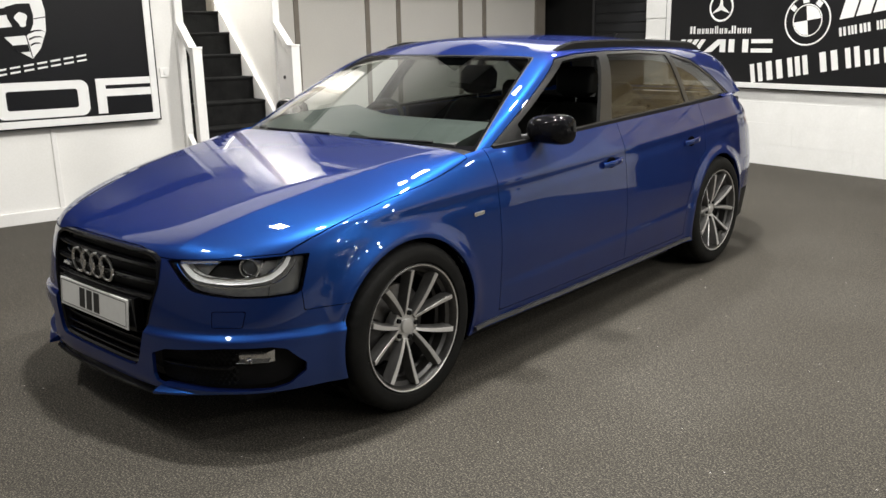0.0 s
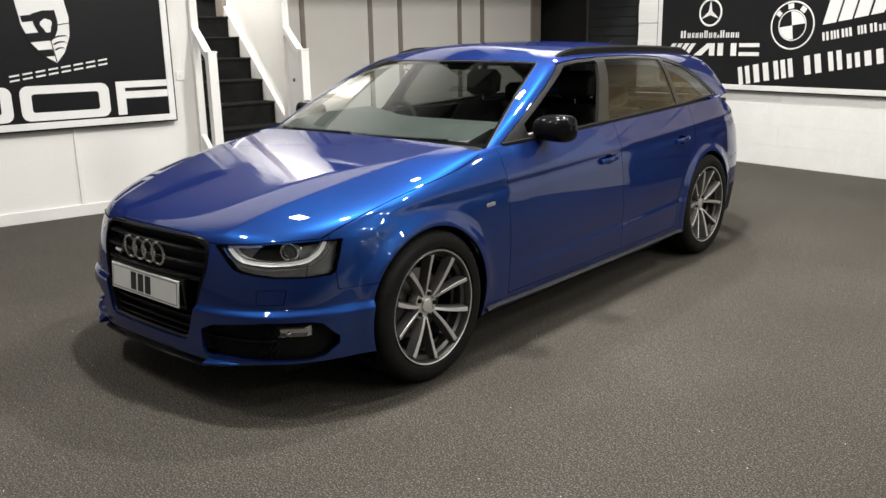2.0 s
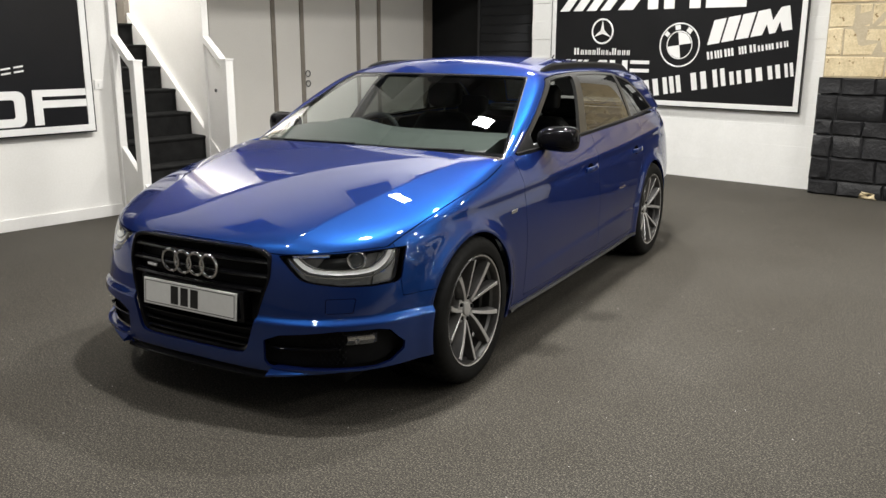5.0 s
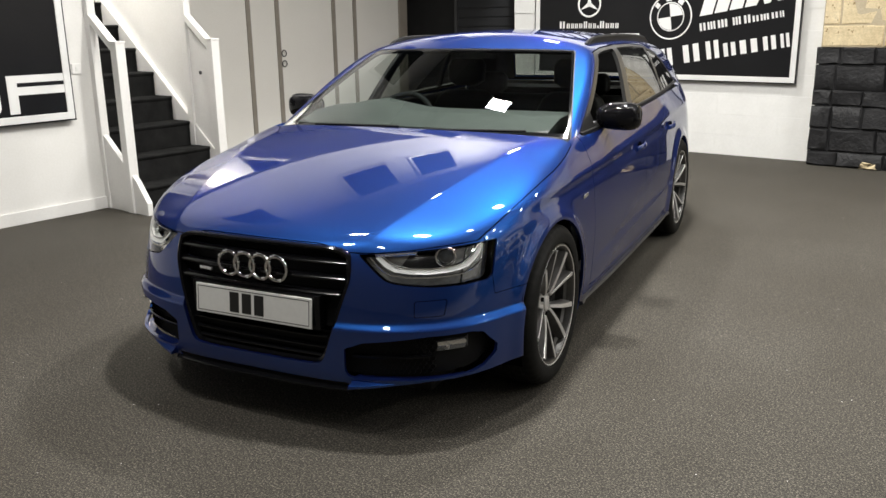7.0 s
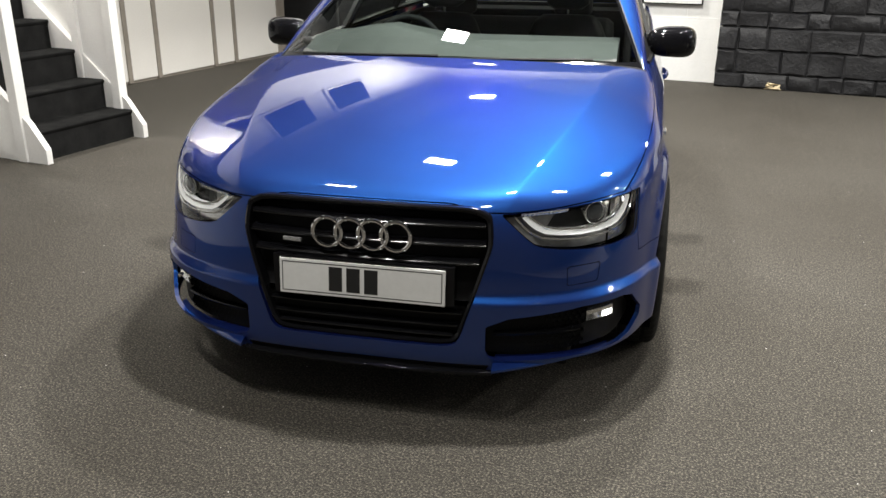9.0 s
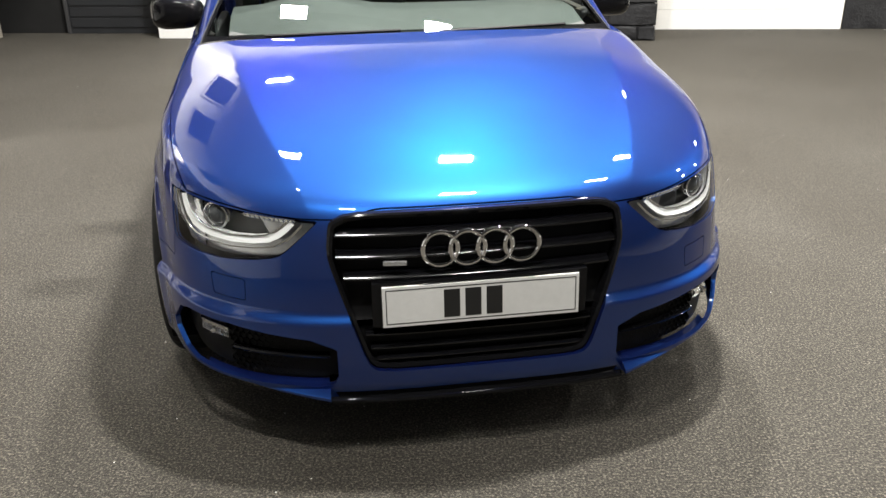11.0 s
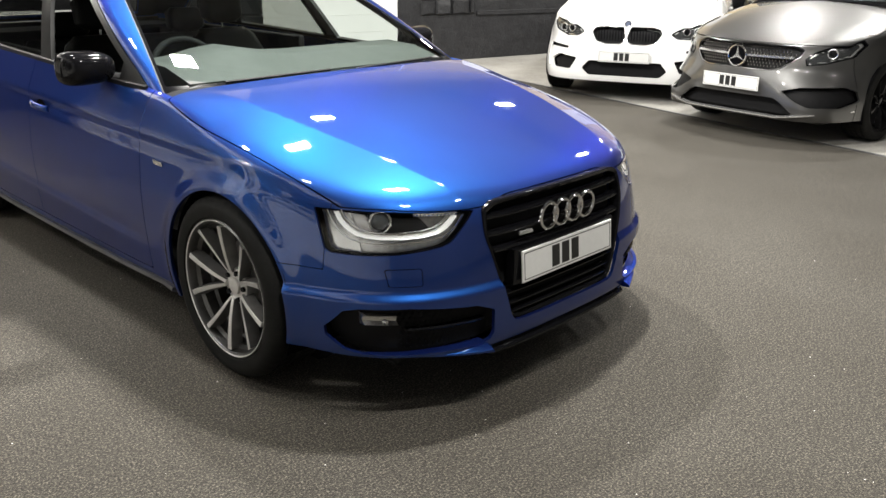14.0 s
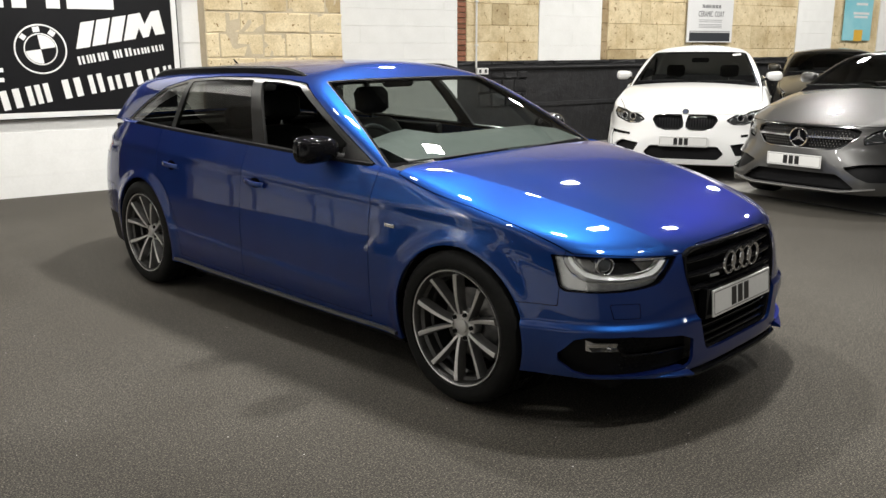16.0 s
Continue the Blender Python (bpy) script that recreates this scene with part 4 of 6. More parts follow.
# ---- the blue estate car ----
def wheel(parent, x, y, side, r=0.333, width=0.235, rim=0.253, spokes=5, face=ALLOY, pocket=ALLOY_DARK, turn=0.0):
    """A road wheel with ten blades in five pairs; its face looks out to side."""
    m = pose(x, y, r, 0, 90 if side > 0 else -90, 0) @ pose(0, 0, 0, 0, 0, turn)
    hub = new("wheel")
    hub.parent, hub.matrix_basis = parent, m
    # tyre: a turned profile with tread grooves, local z out of the car
    prof = []
    w = width / 2
    for px, pz in [(rim - 0.006, w * 0.82), (rim + 0.008, w * 0.99), (rim + 0.035, w * 1.04), (r - 0.022, w * 0.98), (r - 0.006, w * 0.86), (r, w * 0.70),
                   (r, w * 0.60), (r - 0.006, w * 0.58), (r - 0.006, w * 0.50), (r, w * 0.48), (r, w * 0.20), (r - 0.006, w * 0.18), (r - 0.006, w * 0.09), (r, w * 0.07)]:
        prof.append((px, pz))
    prof += [(px, -pz) for px, pz in prof[::-1]]
    bm, seg = bmesh.new(), 150
    rows = []
    for i in range(seg):
        a = TAU * i / seg
        row = []
        for px, pz in prof:
            cut = 0.0035 if (i % 3 == 0 and r - 0.009 < px) else 0
            row.append(bm.verts.new(((px - cut) * math.cos(a), (px - cut) * math.sin(a), pz)))
        rows.append(row)
    for i in range(seg):
        for j in range(len(prof) - 1):
            bm.faces.new((rows[i][j], rows[(i + 1) % seg][j], rows[(i + 1) % seg][j + 1], rows[i][j + 1]))
    bmesh.ops.recalc_face_normals(bm, faces=bm.faces)
    part("tyre", bm, RUBBER, hub, "black low-profile tyre", 40)
    # rim barrel and lip
    bm, rows = bmesh.new(), []
    lip = [(rim + 0.002, w * 0.93), (rim - 0.003, w * 0.975), (rim - 0.008, w * 0.960), (rim - 0.015, w * 0.90), (rim - 0.020, w * 0.70), (rim - 0.034, w * 0.62), (rim - 0.036, w * 0.30), (rim - 0.045, w * 0.22), (rim - 0.045, -w * 0.8), (rim + 0.002, -w * 0.9)]
    for i in range(64):
        a = TAU * i / 64
        rows.append([bm.verts.new((px * math.cos(a), px * math.sin(a), pz)) for px, pz in lip])
    for i in range(64):
        for j in range(len(lip) - 1):
            fc = bm.faces.new((rows[i][j], rows[(i + 1) % 64][j], rows[(i + 1) % 64][j + 1], rows[i][j + 1]))
            fc.material_index = 0 if j == 1 else 1
    bmesh.ops.recalc_face_normals(bm, faces=bm.faces)
    part("rim", bm, [face, BARREL if face is ALLOY else pocket], hub, "", 40)
    # blades
    for k in range(spokes):
        for sgn in (-1, 1):
            mid = TAU * k / spokes
            a0, a1 = mid + sgn * radians(6.5), mid + sgn * radians(18.5)
            bm = bmesh.new()
            stations = []
            for i in range(7):
                t = i / 6
                rad = 0.050 + (rim - 0.022 - 0.050) * t
                ang = a0 + (a1 - a0) * t ** 0.55
                half = 0.0062 + 0.0040 * t
                top = w * (0.62 + 0.34 * t ** 0.8)
                c = Vector((math.cos(ang), math.sin(ang), 0))
                s = Vector((-math.sin(ang), math.cos(ang), 0)) * sgn
                stations.append([c * rad + s * q * half + Vector((0, 0, zz)) for q, zz in ((-1.0, top - 0.002), (-0.8, top), (0.8, top - 0.002), (1.0, top - 0.004), (1.8, top - 0.046), (-1.6, top - 0.046))])
            rows = [[bm.verts.new(p) for p in st] for st in stations]
            for i in range(6):
                for j in range(6):
                    fc = bm.faces.new((rows[i][j], rows[i + 1][j], rows[i + 1][(j + 1) % 6], rows[i][(j + 1) % 6]))
                    fc.material_index = 0 if j < 3 else 1
            bm.faces.new(rows[0])
            bm.faces.new(rows[6])
            bmesh.ops.recalc_face_normals(bm, faces=bm.faces)
            part("spoke", bm, [face, SPOKE_GREY if face is ALLOY else pocket], hub, "", 30)
    bm = tube(0.068, 0.05, pose(0, 0, w * 0.62 - 0.062), seg=30, bevel=0.006)
    part("hub_flange", bm, face, hub, "", 40)
    part("hub_cap", tube(0.031, 0.012, pose(0, 0, w * 0.62 - 0.013), seg=28, r2=0.029, bevel=0.002), face, hub, "", 40)
    for k in range(5):
        a = TAU * (k + 0.5) / 5
        part("wheel_bolt", tube(0.010, 0.02, pose(0.052 * math.cos(a), 0.052 * math.sin(a), w * 0.62 - 0.022), seg=6), SATIN_BLACK, hub)
    part("brake_disc", tube(0.155, 0.03, pose(0, 0, -0.03), seg=40, bevel=0.003), DISC, hub, "", 40)
    cal = box(0.085, 0.175, -0.085, 0.085, -0.045, 0.035, 0.014, m=pose(0, 0, 0, 0, 0, -turn - (70 if side > 0 else 110)))
    part("brake_caliper", cal, ALLOY_DARK, hub, "", 40)
    return hub


def plate(parent, m, front=0.006, dealer=True):
    p = part("number_plate", prism([(-0.26, 0), (0.26, 0), (0.26, 0.111), (-0.26, 0.111)], front, bevel=0.002), PLATE_WHITE, parent, "white number plate with short dark bars", m=m)
    for x in (-0.060, -0.004, 0.052):
        part("mark", box(x - 0.021 - 0.02, x + 0.021 - 0.02, 0.018, 0.094, front, front + 0.0012), PLATE_INK, p)
    rim = bmesh.new()
    for x0, x1, y0, y1 in ((-0.25, 0.25, 0.100, 0.1025), (-0.25, 0.25, 0.0085, 0.011), (-0.2515, -0.249, 0.009, 0.102), (0.249, 0.2515, 0.009, 0.102)):
        box(x0, x1, y0, y1, front, front + 0.0008, bm=rim)
    part("border", rim, ALLOY_DARK, p)
    return p


def mirror_unit(parent, side, at, mat, stalk=GLOSS_BLACK, size=1.0):
    """A door mirror: shell, foot and glass."""
    bm = bmesh.new()
    bmesh.ops.create_uvsphere(bm, u_segments=32, v_segments=20, radius=1)
    for v in bm.verts:
        x, y, z = v.co
        sx = math.copysign(abs(x) ** 0.62, x) * 0.108
        sz = math.copysign(abs(z) ** 0.70, z) * (0.066 + 0.010 * x)
        sy = math.copysign(abs(y) ** 0.8, y) * (0.085 if y < 0 else 0.030)
        v.co = (sx * size * side, (sy + 0.03 * (x + 1) * 0.5) * size, sz * size)
    if side < 0:
        bmesh.ops.reverse_faces(bm, faces=bm.faces)
    unit = part("door_mirror", bm, mat, parent, "", 60, m=pose(*at))
    foot = bmesh.new()
    rows = [[(side * x, y0 + py, z0 + pz) for py, pz in rounded(d, h, min(d, h) * 0.4, 4)] for x, y0, z0, d, h in ((-0.150, -0.055, -0.052, 0.11, 0.050), (-0.125, -0.045, -0.046, 0.085, 0.036), (-0.098, -0.02, -0.036, 0.07, 0.032), (-0.06, 0.0, -0.028, 0.07, 0.04))]
    loft(rows, bm=foot)
    part("mirror_foot", foot, stalk, unit, "", 50)
    g = bmesh.new()
    bmesh.ops.create_circle(g, cap_ends=True, segments=28, radius=1)
    for v in g.verts:
        v.co = (math.copysign(abs(v.co.x) ** 0.6, v.co.x) * 0.100, 0.0, math.copysign(abs(v.co.y) ** 0.7, v.co.y) * 0.052)
    bmesh.ops.translate(g, verts=g.verts, vec=(0, 0.046, 0))
    part("mirror_glass", g, CHROME, unit)
    return unit


def seat(parent, x, y, z, mat=LEATHER):
    s = new("front_seat")
    s.parent, s.matrix_basis = parent, pose(x, y, z)
    part("seat_cushion", loft([[(px, yy, pz + zz) for px, pz in rounded(w, 0.15, 0.06)] for yy, w, zz in ((-0.26, 0.40, 0.03), (-0.22, 0.50, 0.02), (0, 0.52, 0), (0.26, 0.50, -0.02))]), mat, s, "", 50)
    part("backrest", loft([[(px, py + yy, zz) for px, py in rounded(w, t, 0.05)] for zz, w, t, yy in ((0.0, 0.46, 0.16, 0.22), (0.15, 0.52, 0.17, 0.25), (0.42, 0.50, 0.14, 0.33), (0.56, 0.38, 0.11, 0.37), (0.60, 0.28, 0.07, 0.38))]), mat, s, "", 50)
    part("headrest", loft([[(px, py + yy, zz) for px, py in rounded(w, t, 0.035)] for zz, w, t, yy in ((0.63, 0.16, 0.06, 0.385), (0.66, 0.24, 0.10, 0.385), (0.76, 0.25, 0.10, 0.395), (0.80, 0.20, 0.06, 0.40))]), mat, s, "", 50)
    part("headrest_post", tube(0.007, 0.09, pose(0, 0.385, 0.57)), CHROME, s)
    return s


def cabin_inside(parent, cowl_y, belt, wheel_x, width=1.36, dash=DASH_GREY, rear=True, depth=2.6):
    """Dashboard, steering wheel, seats, floor and lining."""
    rows = []
    for x in np.linspace(-width / 2, width / 2, 13):
        hump = 0.045 * math.exp(-((x - wheel_x) / 0.17) ** 2)
        rows.append([(x, cowl_y + dy, belt + dz + (hump if dz > -0.05 and dy > 0.15 else 0)) for dy, dz in
                     ((0.0, -0.05), (0.18, -0.005), (0.38, 0.005), (0.47, -0.025), (0.50, -0.10), (0.46, -0.35), (0.0, -0.40))])
    part("dashboard", loft(rows), dash, parent, "grey soft-touch dashboard", 40)
    st = new("steering_wheel")
    st.parent, st.matrix_basis = parent, pose(wheel_x, cowl_y + 0.57, belt - 0.115, 68, 0, 0)
    part("wheel_rim", ring(0.178, 0.015), CABIN_BLACK, st, "", True)
    part("airbag_boss", tube(0.062, 0.04, pose(0, 0, -0.03), seg=24, bevel=0.012), CABIN_BLACK, st, "", True)
    for a in (0, 180, 270):
        part("wheel_spoke", box(0.05, 0.172, -0.016, 0.016, -0.014, 0.004, 0.004, m=pose(0, 0, 0, 0, 0, a)), CABIN_BLACK, st)
    part("steering_column", tube(0.035, 0.22, pose(0, 0, -0.24)), CABIN_BLACK, st, "", True)
    for x in (-0.36, 0.36):
        seat(parent, x, cowl_y + 1.06, 0.43)
    if rear:
        part("rear_bench", loft([[(px, py + yy, zz) for px, py in rounded(w, t, 0.05)] for zz, w, t, yy in ((0.45, 1.26, 0.55, 2.05), (0.58, 1.28, 0.55, 2.05), (0.60, 1.26, 0.18, 2.25), (0.95, 1.22, 0.14, 2.34), (0.98, 1.16, 0.08, 2.35))]), LEATHER, parent, "", 50)
        for x in (-0.36, 0.36):
            part("rear_headrest", loft([[(px + x, py + yy, zz) for px, py in rounded(w, t, 0.03)] for zz, w, t, yy in ((0.98, 0.16, 0.05, 2.36), (1.01, 0.23, 0.09, 2.36), (1.09, 0.23, 0.09, 2.37), (1.12, 0.18, 0.05, 2.37))]), LEATHER, parent, "", 50)
    part("floor_pan", box(-width / 2, width / 2, cowl_y, cowl_y + depth, 0.28, 0.33), CABIN_BLACK, parent)
    part("interior_mirror", loft([[(px * s, yy, pz * s) for px, pz in rounded(0.22, 0.06, 0.025)] for s, yy in ((0.9, 0), (1, 0.01), (1, 0.03))]), CABIN_BLACK, parent, "", 40, m=pose(0, cowl_y + 0.78, belt + 0.27))


F1 = Form()
car = empty("estate_car", Matrix(), "metallic blue estate car with black trim and open front windows", "car", "parked cars")
V, Q = lay(F1.field, 0.15, 2.95, 0.50, -26, 90, (200, 60), 180, 210)
HOOD_SIDE = ([-0.62, -0.48, -0.31, -0.06, 0.14, 0.29, 0.45], [0.690, 0.757, 0.806, 0.829, 0.836, 0.831, 0.812])
HOOD_CURVE = np.polyfit(*HOOD_SIDE, 4)
LAMP = [(0.410, 0.683), (0.50, 0.687), (0.60, 0.693), (0.70, 0.699), (0.800, 0.705), (0.803, 0.65), (0.803, 0.584), (0.795, 0.571), (0.74, 0.567), (0.66, 0.570), (0.58, 0.580), (0.535, 0.588), (0.510, 0.597), (0.490, 0.612), (0.455, 0.643)]


def eased(points, share=0.28):
    """Cuts the corners of a closed outline."""
    out = []
    for (ax, az), (bx, bz) in zip(points, points[1:] + points[:1]):
        out += [(ax + (bx - ax) * share, az + (bz - az) * share), (bx - (bx - ax) * share, bz - (bz - az) * share)]
    return out


GRILLE = eased(eased([(-0.33, 0.707), (0.33, 0.707), (0.384, 0.684), (0.394, 0.600), (0.302, 0.306), (0.272, 0.284), (-0.272, 0.284), (-0.302, 0.306), (-0.394, 0.600), (-0.384, 0.684)], 0.12), 0.25)
INTAKE = [(0.385, 0.352), (0.45, 0.378), (0.66, 0.400), (0.775, 0.398), (0.800, 0.388), (0.828, 0.330), (0.826, 0.300), (0.800, 0.262), (0.77, 0.250), (0.43, 0.247), (0.395, 0.256), (0.385, 0.275)]


def arch_field(form, k, r):
    return lambda x, y, z: np.hypot(y - form.axle[k], z - form.base) - r


for k in (0, 1):
    V, _, Q = split(V, Q, arch_field(F1, k, F1.arch)(*V.T))
V, _, Q = split(V, Q, V[:, 2] - (F1.sill_z + smooth(-0.25, -0.35, V[:, 1]) * (0.035 * smooth(0.40, 0.65, V[:, 0]) - 0.004)))
V, Q, _ = split(V, Q, V[:, 2] - np.where(V[:, 1] > 0.62, F1.belt(V[:, 1]), F1.belt(V[:, 1]) + 0.25 * smooth(0.62, 0.56, V[:, 1])))


def hood_of(x, y, z):
    edge = 0.710 - 0.022 * smooth(0.24, 0.38, x) + 0.023 * smooth(0.42, 0.80, x)
    side = x - np.polyval(HOOD_CURVE, np.clip(y, -0.62, 0.46))
    return np.maximum(np.maximum(side, (y - F1.cowl_y + 0.02) * 0.95), edge - z)


V, HOOD, seams, Q = gap(V, Q, hood_of, 0.0017)
V, COWL, Q = split(V, Q, np.maximum(np.maximum(V[:, 0] - 0.80 + 0.0 * V[:, 1], F1.cowl_y - 0.03 - V[:, 1]), 0.80 - V[:, 2]))
lamp_of = lambda x, y, z: np.maximum(outline(LAMP, x, z), y - 0.1)
V, LENS, line, Q = gap(V, Q, lamp_of, 0.0016)
seams += line
V, GRILLE_F, Q = split(V, Q, np.maximum(outline(GRILLE, V[:, 0], V[:, 2]), V[:, 1]))
V, INTAKE_F, Q = split(V, Q, np.maximum(outline(INTAKE, V[:, 0], V[:, 2], 0.004), V[:, 1] + 0.1))
V, BUMPER, line, Q = gap(V, Q, lambda x, y, z: np.minimum(y + 0.462, np.maximum(z - 0.512, y + 0.2)), 0.0013)
V, CHIN, BUMPER = split(V, BUMPER, np.maximum(V[:, 2] - 0.226, V[:, 0] - 0.395 - 0.6 * (V[:, 2] - 0.226)))
V, WASHER, washer_line, BUMPER = gap(V, BUMPER, lambda x, y, z: outline([(0.612, 0.472), (0.690, 0.472), (0.694, 0.520), (0.610, 0.520)], x, z, 0.004), 0.0011)
seams += washer_line
seams += line


def doors_of(x, y, z):
    end = 2.735 - np.sqrt(np.maximum(0.445**2 - (z - 0.335) ** 2, 0))
    end = np.minimum(2.535, np.where(np.abs(z - 0.335) < 0.44, end, 2.535))
    return np.maximum(np.maximum(0.540 - y, y - end), 0.262 - z)


V, DOORS, line, Q = gap(V, Q, doors_of, 0.0017)
seams += line
V, FRONT_DOOR, line, REAR_DOOR = gap(V, DOORS, lambda x, y, z: y - 1.594 + 0.03 * (z - 0.5), 0.0017)
seams += line
V, FENDER, Q = split(V, Q, V[:, 1] - 0.60)
V, LOW_F, FENDER = split(V, FENDER, np.maximum(V[:, 2] - 0.262, 0.30 - V[:, 1]))
V, SILL, QUARTER = split(V, Q, V[:, 1] - 2.42)
SILL = SILL + LOW_F
TAIL = [(3.22, 0.86), (3.34, 0.93), (3.95, 0.95), (3.95, 0.78), (3.30, 0.80)]
V, TAIL_F, line, QUARTER = gap(V, QUARTER, lambda x, y, z: outline(TAIL, y, z))
seams += line
V, REAR_BUMPER, line, QUARTER = gap(V, QUARTER, lambda x, y, z: np.maximum(3.17 - y, z - 0.60))
seams += line
V, DIFFUSER, REAR_BUMPER = split(V, REAR_BUMPER, V[:, 2] - 0.40)
f1 = F1.field
sheet("bonnet", V, HOOD, BLUE, car, 0, 0, f1, 0.012)
sheet("front_bumper", V, BUMPER, BLUE, car, 0, 0, f1, 0.014)
sheet("chin_panel", V, CHIN, GLOSS_BLACK, car, 0, 0.003, f1, 0.014)
sheet("shut_line", V, seams, SEAM, car, 0, 0.007, f1)
COWL = [fc for fc in COWL if max(V[i][1] for i in fc) < 0.505]
sheet("cowl_panel", V, COWL, SATIN_BLACK, car, 0, 0.012, f1, 0.01)
sheet("diffuser", V, DIFFUSER, SATIN_BLACK, car, 0, 0, f1, 0.014)
sheet("rear_bumper", V, REAR_BUMPER, BLUE, car, 0, 0, f1, 0.014)
for s in (1, -1):
    sheet("washer_cover", V, WASHER, BLUE, car, s, 0, f1, 0.006)
    sheet("front_wing", V, FENDER, BLUE, car, s, 0, f1, 0.014)
    sheet("front_door", V, FRONT_DOOR, BLUE, car, s, 0, f1, 0.02)
    sheet("rear_door", V, REAR_DOOR, BLUE, car, s, 0, f1, 0.02)
    sheet("sill", V, SILL, BLUE, car, s, 0, f1, 0.014)
    sheet("rear_quarter", V, QUARTER, BLUE, car, s, 0, f1, 0.014)
    sheet("tail_lamp", V, TAIL_F, TAIL_RED, car, s, 0, f1, 0.02)

# headlamps: clear cover, bowl, light guide and projector
LV, UPPER, BOWL = split(V, LENS, np.maximum(np.maximum(0.630 - V[:, 2], V[:, 0] - 0.715), 0.545 - V[:, 0] + 0.5 * (V[:, 2] - 0.63)))
LV, CORNER, BOWL = split(LV, BOWL, 0.745 - LV[:, 0])
GUIDE = [(0.764, 0.697), (0.760, 0.675), (0.750, 0.655), (0.735, 0.638), (0.715, 0.631), (0.690, 0.626), (0.640, 0.624), (0.585, 0.628), (0.547, 0.635), (0.524, 0.646), (0.507, 0.658), (0.486, 0.676)]
LOWER_EDGE = [(0.788, 0.697), (0.786, 0.668), (0.778, 0.638), (0.760, 0.613), (0.740, 0.603), (0.700, 0.598), (0.640, 0.597), (0.580, 0.602), (0.530, 0.610), (0.502, 0.624), (0.480, 0.642), (0.455, 0.668)]


def on_lamp(x, z, deep):
    return np.array((x, F1.nose_at(x, z), z)) + np.array((-0.35, 0.93, 0.0)) * deep


for s in (1, -1):
    side = np.array((s, 1, 1))
    unit = sheet("headlamp", V, LENS, LENS_CLEAR, car, s, 0.001, f1, 0.0, "clear headlamp with a bright light guide", 60)
    sheet("lamp_bowl", LV, BOWL, LAMP_GREY, unit, s, 0.046, f1)
    sheet("lamp_bezel", LV, UPPER, LAMP_DARK, unit, s, 0.058, f1)
    sheet("side_reflector", LV, CORNER, SILVER, unit, s, 0.040, f1)
    rows = [[tuple(on_lamp(x, 0.6835 + 0.05 * (x - 0.45) + dz, dd) * side) for dd, dz in ((0.012, 0.0), (0.020, -0.010), (0.034, -0.012), (0.034, 0.0))] for x in np.linspace(0.47, 0.60, 9)]
    part("lamp_trim", loft(rows), SILVER, unit, "ribbed bright trim strip", 40)
    for x in np.linspace(0.475, 0.595, 11):
        z = 0.6835 + 0.05 * (x - 0.45)
        part("trim_rib", loft([[tuple(on_lamp(x + dx, z + dz, dd) * side) for dd, dz in ((0.010, 0.001), (0.018, -0.010), (0.024, -0.010), (0.024, 0.001))] for dx in (-0.002, 0.002)]), CHROME, unit)
    # the guide is a sloped shelf that runs down the outer end and along the foot, with a bright inner edge
    rows = []
    for (x0, z0), (x1, z1) in zip(LOWER_EDGE, GUIDE):
        xm, zm = 0.45 * x0 + 0.55 * x1, 0.45 * z0 + 0.55 * z1
        rows.append([tuple(on_lamp(xm, zm, 0.016) * side), tuple(on_lamp(x1, z1, 0.024) * side), tuple(on_lamp(x1, z1, 0.05) * side)])
    part("light_guide", loft(rows, close=False), LIGHT_GUIDE, unit, "milky white light guide", 50)
    for line_pts, lift, deep, thick in ((GUIDE, 0.005, 0.020, 0.0028), (LOWER_EDGE, 0.003, 0.018, 0.0024)):
        rows = []
        for x1, z1 in line_pts:
            c = on_lamp(x1 - 0.004 * (x1 > 0.73), z1 + lift, deep)
            rows.append([tuple((c + np.array((thick * math.cos(q), 0, 1.3 * thick * math.sin(q)))) * side) for q in np.linspace(0, TAU, 7)[:-1]])
        part("guide_edge", loft(rows), CHROME, unit, "", True)
    ax = Matrix.Translation(on_lamp(0.683, 0.664, 0.040) * side) @ pose(0, 0, 0, 90, 0, s * 28)
    part("projector", tube(0.035, 0.05, ax @ pose(0, 0, -0.055), seg=28, bevel=0.004), SILVER, unit, "", True)
    part("projector_shroud", ring(0.034, 0.0035, ax @ pose(0, 0, 0.008)), CHROME, unit, "", True)
    dome = bmesh.new()
    bmesh.ops.create_uvsphere(dome, u_segments=24, v_segments=12, radius=0.030)
    part("projector_lens", merged(dome, None, ax @ Matrix.Diagonal((1, 1, 0.5, 1))), material("projector glass", (0.05, 0.055, 0.06), 0.03, 0.0, Coat_Weight=1.0) if s > 0 else bpy.data.materials["projector glass"], unit, "", True)

# grille: frame, recessed back, bars and rings
grille = sheet("grille", V, GRILLE_F, SATIN_BLACK, car, 0, 0.050, f1, 0.0, "gloss black radiator grille with slats")


nose_y = F1.nose_at


def along_nose(z, x0, x1, h, d0, d1, n=17, form=F1):
    """A bar that follows the nose at height z, from d0 behind the skin to d1 before it."""
    rows = []
    for x in np.linspace(x0, x1, n):
        y = form.nose_at(x, z)
        rows.append([(x, y + d0, z - h), (x, y - d1 * 0.8, z - h), (x, y - d1, z - h * 0.4), (x, y - d1, z + h * 0.4), (x, y - d1 * 0.8, z + h), (x, y + d0, z + h)])
    return loft(rows)


def grille_half(z):
    return float(np.interp(z, [0.287, 0.320, 0.605, 0.672, 0.70], [0.268, 0.300, 0.388, 0.380, 0.335]))


